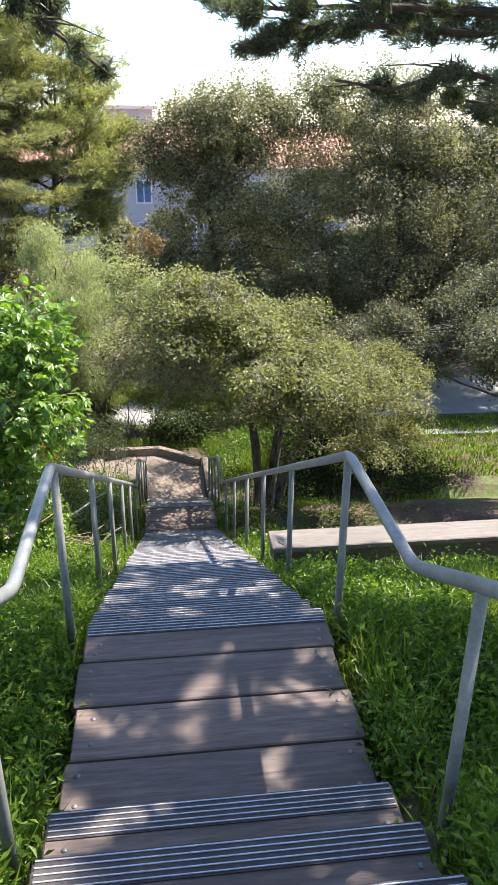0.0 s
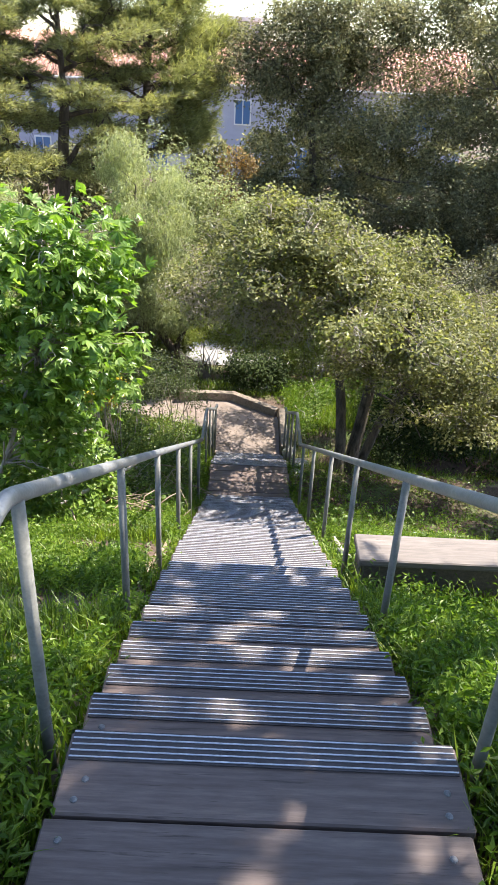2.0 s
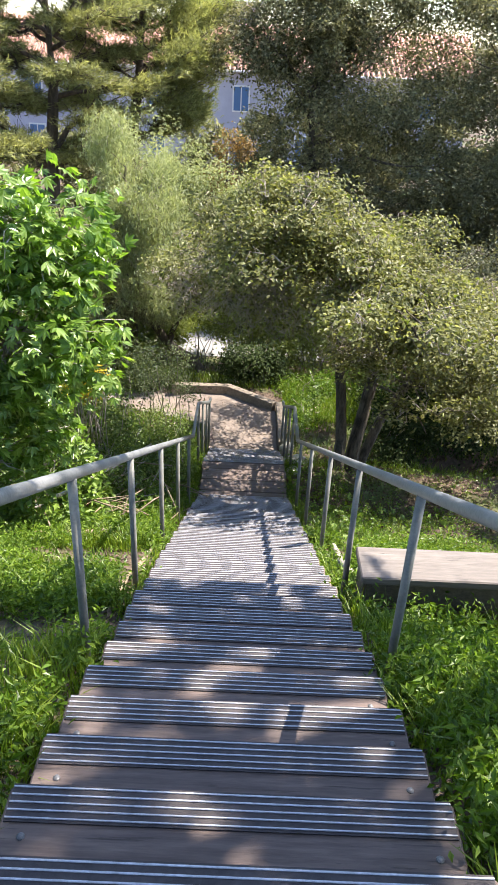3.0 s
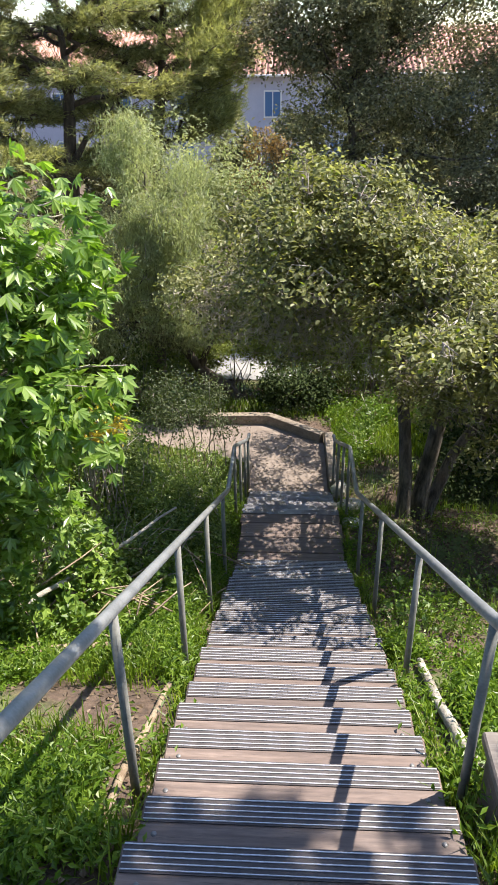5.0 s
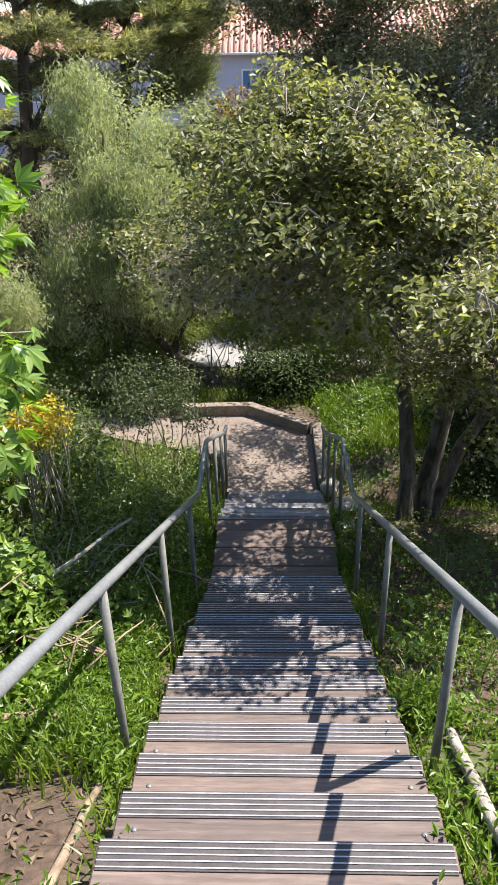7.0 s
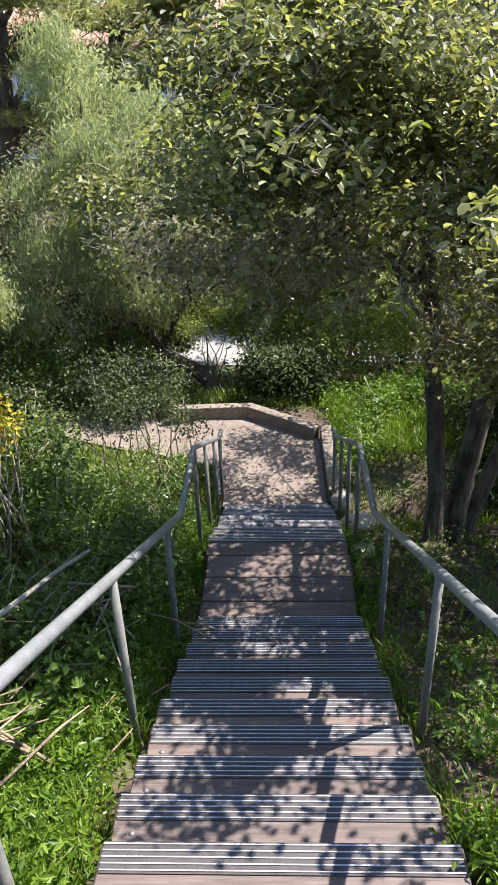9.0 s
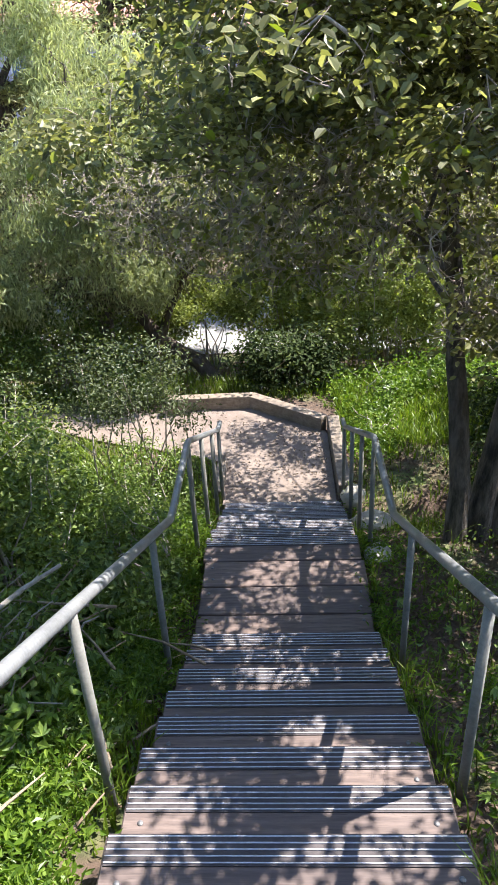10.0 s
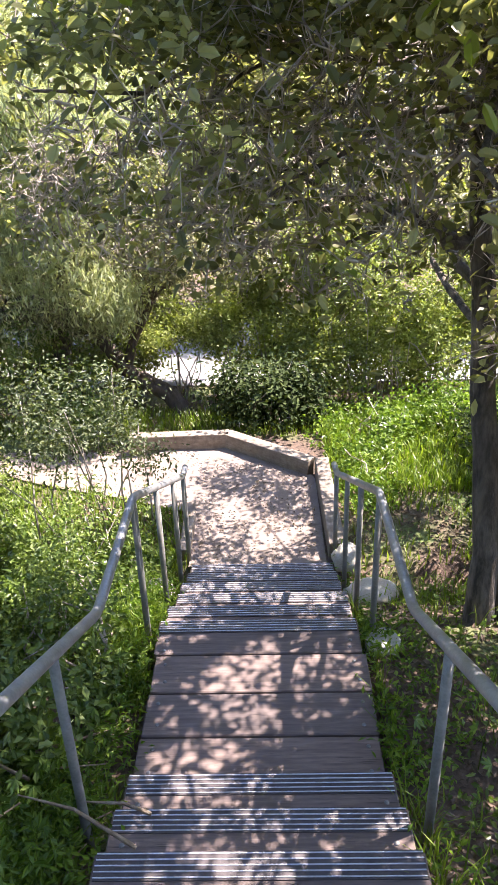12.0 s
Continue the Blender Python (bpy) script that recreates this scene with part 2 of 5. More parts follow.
def rounded(points, radius=0.05, steps=5):
    """A polyline with its inner corners rounded."""
    pts = [Vector(p) for p in points]
    out = [pts[0]]
    for a, b, c in zip(pts, pts[1:], pts[2:]):
        p, q = b + (a - b).normalized() * radius, b + (c - b).normalized() * radius
        for i in range(steps + 1):
            t = i / steps
            out.append(p * (1 - t) ** 2 + b * 2 * t * (1 - t) + q * t ** 2)
    return out + [pts[-1]]


def unit(v):
    return v / np.maximum(np.linalg.norm(v, axis=1, keepdims=True), 1e-9)


def leaf_arrays(rng, centres, length, width, up=0.5, droop=0.0, fold=0.25, along=None, face=None, oval=False):
    """Folded leaves of two triangles each (four where oval), turned at random with the faces tending upwards."""
    n = len(centres)
    nor = rng.normal(size=(n, 3))
    nor[:, 2] = np.abs(nor[:, 2]) * (1 if up > 0 else 0.3) + up
    if face is not None:
        nor = nor * 0.8 + face * 0.65
    nor = unit(nor)
    d = rng.normal(size=(n, 3)) if along is None else along + rng.normal(size=(n, 3)) * 0.35
    d[:, 2] -= droop
    d = unit(d - nor * (d * nor).sum(1, keepdims=True))
    s = np.cross(nor, d)
    ln = (length * rng.uniform(0.6, 1.25, n))[:, None]
    wd = (width * rng.uniform(0.7, 1.2, n))[:, None]
    base, tip = centres - d * ln * 0.5, centres + d * ln * 0.5
    lift = nor * wd * fold
    if oval:
        low, high = centres - d * ln * 0.2, centres + d * ln * 0.24
        co = np.stack([base, low + s * wd * 0.5 + lift, high + s * wd * 0.44 + lift, tip, high - s * wd * 0.44 + lift, low - s * wd * 0.5 + lift], 1).reshape(-1, 3)
        k = np.arange(n)[:, None] * 6
        tri = np.concatenate([k + np.array([q]) for q in ((0, 2, 1), (0, 3, 2), (0, 4, 3), (0, 5, 4))], 1).reshape(-1, 3)
        return co, tri
    left, right = centres + s * wd * 0.5 + lift, centres - s * wd * 0.5 + lift
    co = np.stack([base, left, tip, right], 1).reshape(-1, 3)
    k = np.arange(n)[:, None] * 4
    tri = np.concatenate([k + np.array([[0, 2, 1]]), k + np.array([[0, 3, 2]])], 1).reshape(-1, 3)
    return co, tri


def needle_arrays(rng, tufts, axes, length, width, each=12):
    """Tufts of single-triangle needles that fan out round an axis."""
    c = np.repeat(tufts, each, 0) + rng.normal(size=(len(tufts) * each, 3)) * length * 0.18
    d = unit(np.repeat(axes, each, 0) + rng.normal(size=c.shape) * 0.65)
    s = unit(np.cross(d, rng.normal(size=c.shape)))
    ln = (length * rng.uniform(0.6, 1.2, len(c)))[:, None]
    co = np.stack([c - s * width / 2, c + s * width / 2, c + d * ln], 1).reshape(-1, 3)
    return co, np.arange(len(co)).reshape(-1, 3)


def blades(rng, roots, height, width, lean=0.5):
    """Bent grass blades of three triangles."""
    n = len(roots)
    a = rng.uniform(0, 2 * math.pi, n)
    out = np.stack([np.cos(a), np.sin(a), np.zeros(n)], 1)
    side = np.stack([-np.sin(a), np.cos(a), np.zeros(n)], 1)
    h = (height * rng.uniform(0.45, 1.25, n))[:, None]
    w = (width * rng.uniform(0.7, 1.3, n))[:, None]
    ln = (lean * rng.uniform(0.1, 1.2, n))[:, None] * h
    up = np.array([[0, 0, 1.0]])
    mid = roots + up * h * 0.6 + out * ln * 0.35
    tip = roots + up * h * np.sqrt(np.maximum(1 - (ln / h) ** 2 * 0.4, 0.2)) + out * ln
    co = np.stack([roots - side * w / 2, roots + side * w / 2, mid - side * w * 0.4, mid + side * w * 0.4, tip], 1).reshape(-1, 3)
    k = np.arange(n)[:, None] * 5
    tri = np.concatenate([k + np.array([[0, 1, 3]]), k + np.array([[0, 3, 2]]), k + np.array([[2, 3, 4]])], 1).reshape(-1, 3)
    return co, tri


def cloud(rng, blobs, count, shell=0.55, gaps=0.5, scale=1.6, top=None):
    """Points in a crown made of ellipsoids (centre, radii), thicker towards the skin, with gaps."""
    vol = np.array([b[1][0] * b[1][1] * b[1][2] for b in blobs]) ** 0.8
    pick = rng.choice(len(blobs), int(count * 1.9), p=vol / vol.sum())
    c = np.array([b[0] for b in blobs], float)[pick]
    r = np.array([b[1] for b in blobs], float)[pick]
    d = unit(rng.normal(size=(len(pick), 3)))
    rad = rng.uniform(shell, 1.0, len(pick)) ** 0.6
    if top is not None:
        keep = d[:, 2] + rng.normal(size=len(pick)) * 0.25 > top
        c, r, d, rad = c[keep], r[keep], d[keep], rad[keep]
    bump = np.array([noise.noise(Vector((float(a[0]), float(a[1]), float(a[2]))) * 2.3) for a in d * 1.3 + c * 0.7])
    p = c + r * d * (rad * (1 + 0.28 * bump))[:, None]
    p = np.concatenate([p, d], 1)
    fac = np.array([noise.noise(Vector((float(a[0]), float(a[1]), float(a[2]))) * scale) for a in p])
    p = p[fac > (gaps - 1) * 0.55 + rng.normal(size=len(p)) * 0.08]
    return p[:count]

# ---- ground ----
STAIR_Y = [-40, -2.6, -1.99, -1.15, 0.0, 7.0, 8.2, 9.75, 12.4, 14.6, 22, 60, 4000]
STAIR_Z = [0.62, 0.60, 0.58, 0.10, 0.0, -3.675, -3.82, -4.58, -4.62, -5.0, -5.15, -5.4, -5.6]


def lie(x, y):
    """Height of the ground."""
    z = float(np.interp(y, STAIR_Y, STAIR_Z))
    off = max(abs(x) - 0.62, 0.0)
    calm = 1.0 if y < 9.2 else max(0.0, 1 - (y - 9.2) / 1.0) if -1.2 < x < 0.6 else 0.7
    if abs(x) < 0.7 and y < 9.7:
        z -= 0.2
    else:
        z -= 0.13 + 0.10 * min(off, 1.2) if y < 9.7 else 0.02
    if y < 14 and off > 0.05:
        v = Vector((x * 0.9, y * 0.9, 0.3))
        z += calm * min(off, 1) * (0.16 * noise.noise(v) + 0.05 * noise.noise(v * 3.1))
    if x > 0.72 and 2.0 < y < 2.75:
        z -= 0.1
    return z


def ground_sheet():
    xs = np.concatenate([np.array([-3000, -800, -200, -60, -30, -18, -12]), np.arange(-9, -4, 0.5), np.arange(-4, 4.01, 0.1),
                         np.arange(4.5, 12, 0.5), np.array([14, 20, 35, 60, 200, 800, 3000])])
    ys = np.concatenate([np.array([-3000, -600, -150, -40, -15, -8]), np.arange(-5, 13, 0.1), np.arange(13, 24, 0.5),
                         np.array([26, 30, 40, 60, 100, 250, 800, 3500])])
    co = [(x, y, lie(x, y)) for y in ys for x in xs]
    w = len(xs)
    faces = [(j * w + i, j * w + i + 1, j * w + i + w + 1, j * w + i + w) for j in range(len(ys) - 1) for i in range(w - 1)]
    put("ground", mesh_of("ground", co, faces, GROUND, True), label="hillside soil patched with moss and leaf litter", category="ground", kind="structure")


ground_sheet()


def draped(name, outline_x, ys, mat, lift, label, category):
    """A strip that lies on the ground between two edges."""
    co, faces = [], []
    cols = 14
    for y in ys:
        x0, x1 = outline_x(y)
        for i in range(cols + 1):
            x = x0 + (x1 - x0) * i / cols
            co.append((x, y, lie(x, y) + lift + 0.012 * noise.noise(Vector((x * 4, y * 4, 2)))))
    for j in range(len(ys) - 1):
        for i in range(cols):
            a = j * (cols + 1) + i
            faces.append((a, a + 1, a + cols + 2, a + cols + 1))
    put(name, mesh_of(name, co, faces, mat, True), label=label, category=category, kind="structure")


def path_edges(y):
    left = -0.62 if y < 10.6 else -0.62 - (y - 10.6) * 2.4
    right = 0.55 if y < 11.3 else 0.55 - (y - 11.3) * 1.25
    return max(left, -4.2), right


draped("dirt_path", path_edges, np.arange(9.72, 12.05, 0.08), PATH_DIRT, 0.03, "trodden pinkish dirt path below the stairs", "path")
draped("road", lambda y: (-40, 40), np.arange(14.8, 18.4, 0.4), ROAD, 0.03, "pale sunlit road beyond the trees", "road")
draped("pavement", lambda y: (2.5, 30), np.arange(12.7, 13.3, 0.15), ROAD, 0.05, "pale kerb strip across the lawn", "pavement")

# ---- stairs ----
WIDE = 1.2
stairs = tagged(new("staircase"), "weathered timber outdoor staircase with ridged metal nosings and two landings", "stairs")
NOSES = [(-1.215 - T_STEP * k, R_STEP * (k + 1)) for k in range(3, -1, -1)]
NOSES += [(T_STEP * k, -R_STEP * k) for k in range(1, 26)]
NOSES += [(8.2 + 0.31 * k, -R_STEP * (26 + k)) for k in range(1, 6)]
LANDING_NOSES = [(0.0, 0.0), (8.2, -26 * R_STEP)]
tread_mesh = box_mesh("tread", (-WIDE / 2, WIDE / 2, -0.31, 0.0, -0.055, 0.0), TREAD_WOOD, 0.006)
plank_mesh = box_mesh("plank", (-WIDE / 2, WIDE / 2, -0.277, 0.0, -0.05, 0.0), TREAD_WOOD, 0.006)
plate_mesh = box_mesh("nosing_plate", (-WIDE / 2 + 0.01, WIDE / 2 - 0.01, -0.104, 0.003, 0.001, 0.005), GRIP)
ridge_mesh = box_mesh("ridge", (-WIDE / 2 + 0.01, WIDE / 2 - 0.01, -0.0024, 0.0024, 0.0, 0.004), STRIP, 0.001)


def bolt_mesh():
    bm = bmesh.new()
    bmesh.ops.create_uvsphere(bm, u_segments=10, v_segments=6, radius=0.0115)
    bmesh.ops.delete(bm, geom=[v for v in bm.verts if v.co.z < -0.001], context="VERTS")
    bmesh.ops.scale(bm, vec=(1, 1, 0.6), verts=bm.verts)
    me = bpy.data.meshes.new("bolt")
    bm.to_mesh(me)
    bm.free()
    me.materials.append(BOLT)
    return me


bolt_me = bolt_mesh()
rng = np.random.default_rng(4)


def dress(board, y_bolts, nosed):
    if nosed:
        put("nosing_plate", plate_mesh, board, label="dark grooved nosing")
        for k in range(5):
            put("nosing_ridge", ridge_mesh, board, pose(0, -0.006 - k * 0.022, 0.005))
    for y in y_bolts:
        for x in (-0.535, 0.535):
            put("bolt", bolt_me, board, pose(x + rng.uniform(-0.012, 0.012), y + rng.uniform(-0.01, 0.01), 0.0))


def jig():
    return rng.uniform(-0.012, 0.012), rng.uniform(-0.25, 0.25)


for y, z in NOSES:
    dx, turn = jig()
    board = put("tread", tread_mesh, stairs, pose(dx, y, z, 0, turn * 0.4, turn))
    dress(board, (-0.15,), True)
for y, z in LANDING_NOSES:
    for k in range(5):
        dx, turn = jig()
        if k == 4 and y > 1:
            continue
        board = put("landing_plank", plank_mesh, stairs, pose(dx, y - 0.289 * k, z, 0, turn * 0.4, turn * 0.5))
        dress(board, (-0.07, -0.21) if k else (-0.17, -0.24), k == 0)
for k in range(6):
    board = put("landing_plank", plank_mesh, stairs, pose(jig()[0], -2.282 - 0.289 * k, R_STEP * 5 - R_STEP + 0.0))
    dress(board, (-0.07, -0.21), False)


def stringer(x, pts):
    """A side board under the treads, cut along the line of the flight."""
    bm = bmesh.new()
    top = [bm.verts.new((x - 0.022, y, z)) for y, z in pts]
    low = [bm.verts.new((x - 0.022, y, z - 0.3)) for y, z in pts]
    faces = [bm.faces.new((a, b, d, c)) for a, b, c, d in zip(top, top[1:], low, low[1:])]
    ext = bmesh.ops.extrude_face_region(bm, geom=faces)
    bmesh.ops.translate(bm, vec=(0.044, 0, 0), verts=[v for v in ext["geom"] if isinstance(v, bmesh.types.BMVert)])
    bmesh.ops.recalc_face_normals(bm, faces=bm.faces)
    part("stringer", bm, STRINGER_WOOD, stairs, "dark stained side board")


for x in (-0.565, 0.565):
    stringer(x, [(-4.0, 0.53), (-2.27, 0.53), (-1.43, 0.08), (-1.15, -0.055), (-0.02, -0.055), (0.02, -0.2), (6.95, -3.83), (7.05, -3.88), (8.18, -3.88),
                 (8.22, -4.03), (9.7, -4.7)])

# ---- handrails ----


def rail_height(y):
    ys = [-4.2, -2.2, -0.97, -0.05, 7.22, 8.2, 9.85]
    zs = [1.56, 1.55, 0.90, 0.90, -2.92, -2.93, -3.74]
    return float(np.interp(y, ys, zs))


def handrail(side, post_ys, label):
    rail = tagged(new("handrail"), label, "handrail", "pair of stair handrails")
    x = side * 0.68
    line = [(x, y, rail_height(y)) for y in (-4.2, -2.2, -0.97, -0.05, 7.22, 8.2)] + [(side * 0.62, 9.85, rail_height(9.85)), (side * 0.61, 9.97, rail_height(9.85) + 0.02)]
    t = Tubes()
    t.add(rounded(line, 0.07), 0.024, 12)
    put("rail", t.mesh("rail", PIPE), rail)
    for y in post_ys:
        px = x if y < 8.2 else side * (0.68 - 0.06 * (y - 8.2) / 1.65)
        t = Tubes()
        t.add([(px + side * 0.004, y, lie(px, y) - 0.25), (px, y, rail_height(y))], 0.0195, 10)
        put("post", t.mesh("post", POST_PIPE), rail)
    return rail


handrail(1, (-2.6, -1.47, -0.03, 1.38, 2.71, 3.98, 5.4, 6.66, 8.18, 8.75, 9.3, 9.85), "galvanised pipe handrail with slim round posts beside the stairs")
handrail(-1, (-2.6, -1.43, 0.03, 1.42, 2.7, 4.06, 5.36, 6.64, 8.18, 8.8, 9.4, 9.85), "galvanised pipe handrail with slim round posts beside the stairs")

# ---- retaining wall with cap board, kerb, footings ----


def cap_wall():
    wall = tagged(new("low_wall"), "low timber wall with a broad sunlit weathered cap board", "wall")
    part("cap_board", box_bm(0.735, 5.6, 2.455, 2.765, -1.235, -1.18, 0.008), CAP_WOOD, wall, "pale weathered cap board")
    for k in range(3):
        z = -1.45 - 0.215 * k
        part("side_board", box_bm(0.775, 5.55, 2.50, 2.545, z, z + 0.21, 0.006), STRINGER_WOOD, wall, "dark board")
        part("side_board", box_bm(0.775, 5.55, 2.68, 2.725, z, z + 0.21, 0.006), STRINGER_WOOD, wall, "dark board")
    part("end_board", box_bm(0.755, 0.773, 2.505, 2.72, -2.0, -1.237, 0.004), STRINGER_WOOD, wall)
    for x in (1.0, 2.2, 3.6, 5.0):
        part("stake", box_bm(x, x + 0.09, 2.547, 2.678, -2.4, -1.237, 0.004), STRINGER_WOOD, wall)


cap_wall()


def kerb():
    run = tagged(new("path_kerb"), "squared timber kerb along the dirt path", "kerb")
    corners = [(0.58, 9.86), (0.56, 11.42), (-0.36, 12.12), (-1.5, 12.08)]
    for (x0, y0), (x1, y1) in zip(corners, corners[1:]):
        d = Vector((x1 - x0, y1 - y0, 0))
        bm = box_bm(0.0, d.length - 0.012, -0.005, 0.135, -0.3, 0.0, 0.012, 2)
        ob = part("beam", bm, KERB_WOOD, run)
        ob.matrix_basis = Matrix.Translation((x0, y0, -4.43)) @ Matrix.Rotation(math.atan2(d.y, d.x), 4, "Z")
        if d.y > 1:
            ob.matrix_basis = Matrix.Translation((x0 + 0.13, y0, -4.43)) @ Matrix.Rotation(math.atan2(d.y, d.x), 4, "Z")
    ob = part("beam", box_bm(-0.72, -0.62, 9.9, 10.55, -4.75, -4.5, 0.012, 2), KERB_WOOD, run)


kerb()


def lump(name, at, size, mat, seed, label, category, rough=0.3):
    bm = bmesh.new()
    bmesh.ops.create_icosphere(bm, subdivisions=3, radius=1)
    for v in bm.verts:
        q = v.co * 1.4 + Vector((seed, seed * 2, 0))
        v.co *= 1 + rough * noise.noise(q) + 0.1 * noise.noise(q * 3)
        v.co = Vector((v.co.x * size[0], v.co.y * size[1], v.co.z * size[2]))
    me = bpy.data.meshes.new(name)
    bm.to_mesh(me)
    bm.free()
    me.materials.append(mat)
    me.polygons.foreach_set("use_smooth", [True] * len(me.polygons))
    return put(name, me, None, pose(*at), label, category)


def footing(x, y, top, r=0.105):
    bm = bmesh.new()
    bmesh.ops.create_cone(bm, cap_ends=True, segments=20, radius1=r * 1.05, radius2=r, depth=0.7)
    bmesh.ops.bevel(bm, geom=[e for e in bm.edges if e.verts[0].co.z > 0.3 and e.verts[1].co.z > 0.3], offset=0.02, segments=2, affect="EDGES")
    for v in bm.verts:
        v.co += v.co.normalized() * 0.012 * noise.noise(v.co * 9)
    me = bpy.data.meshes.new("post_footing")
    bm.to_mesh(me)
    bm.free()
    me.materials.append(CONCRETE)
    put("post_footing", me, None, pose(x, y, top - 0.35), "rough round concrete footing at a rail post", "footing")


footing(0.735, 8.1, -3.88)
lump("rock", (0.82, 9.1, -4.36), (0.2, 0.15, 0.09), ROCK, 1.3, "flat pale rock beside the lower steps", "rock")
lump("rock", (0.72, 9.75, -4.5), (0.12, 0.14, 0.12), ROCK, 4.1, "small pale rock at the foot of the rail", "rock")
lump("rock", (-0.78, 9.2, -4.4), (0.12, 0.13, 0.1), ROCK, 7.7, "small pale rock at the foot of the rail", "rock")


def pole(name, points, radii, mat, label, category, seed=0, wobble=0.015, sides=9):
    t = Tubes()
    pts = [Vector(p) for p in points]
    fine = []
    rad = []
    for i in range(len(pts) - 1):
        for k in range(5):
            f = k / 5
            p = pts[i].lerp(pts[i + 1], f)
            fine.append(p + wobble * noise.noise_vector(p * 2.3 + Vector((seed, 0, 0))))
            rad.append(radii[i] * (1 - f) + radii[i + 1] * f)
    fine.append(pts[-1])
    rad.append(radii[-1])
    t.add(fine, rad, sides)
    return put(name, t.mesh(name, mat), None, None, label, category)


pole("fallen_pole", [(0.79, 2.84, lie(0.79, 2.84) + 0.1), (0.8, 3.6, lie(0.8, 3.6) + 0.06), (0.83, 4.26, lie(0.83, 4.26) + 0.05)], [0.031, 0.031, 0.026], PALE_BARK, "bleached bare pole lying along the stairs", "log")
pole("fallen_pole", [(-0.77, 2.5, lie(-0.77, 2.5) + 0.035), (-0.76, 3.1, lie(-0.76, 3.1) + 0.03), (-0.74, 3.8, lie(-0.74, 3.8) + 0.03)], [0.018, 0.02, 0.016], DEAD_WOOD, "mossy brown pole lying along the stairs", "log")

# ---- trees and plants ----


def limb_path(rng, a, b, sag, wob, steps=6):
    a, b = Vector(a), Vector(b)
    out = []
    for i in range(steps + 1):
        f = i / steps
        p = a.lerp(b, f)
        p.z += sag * math.sin(math.pi * f)
        if 0 < i < steps:
            p += Vector(rng.normal(size=3)) * wob
        out.append(p)
    return out


def clumped(r, blobs, per, size=0.42, low=-0.15):
    """Smaller masses set over the upper skin of large ones, for an uneven outline."""
    out = []
    for c, rad in blobs:
        for k in range(per):
            d = r.normal(size=3)
            d /= np.linalg.norm(d)
            d[2] = max(d[2], low + 0.3 * abs(d[2]))
            f = r.uniform(0.62, 1.0)
            s = r.uniform(0.6, 1.25) * size
            out.append((tuple(np.array(c) + np.array(rad) * d * f), (s * rad[0] ** 0.6, s * rad[1] ** 0.6, s * 0.7 * rad[2] ** 0.6)))
    return out


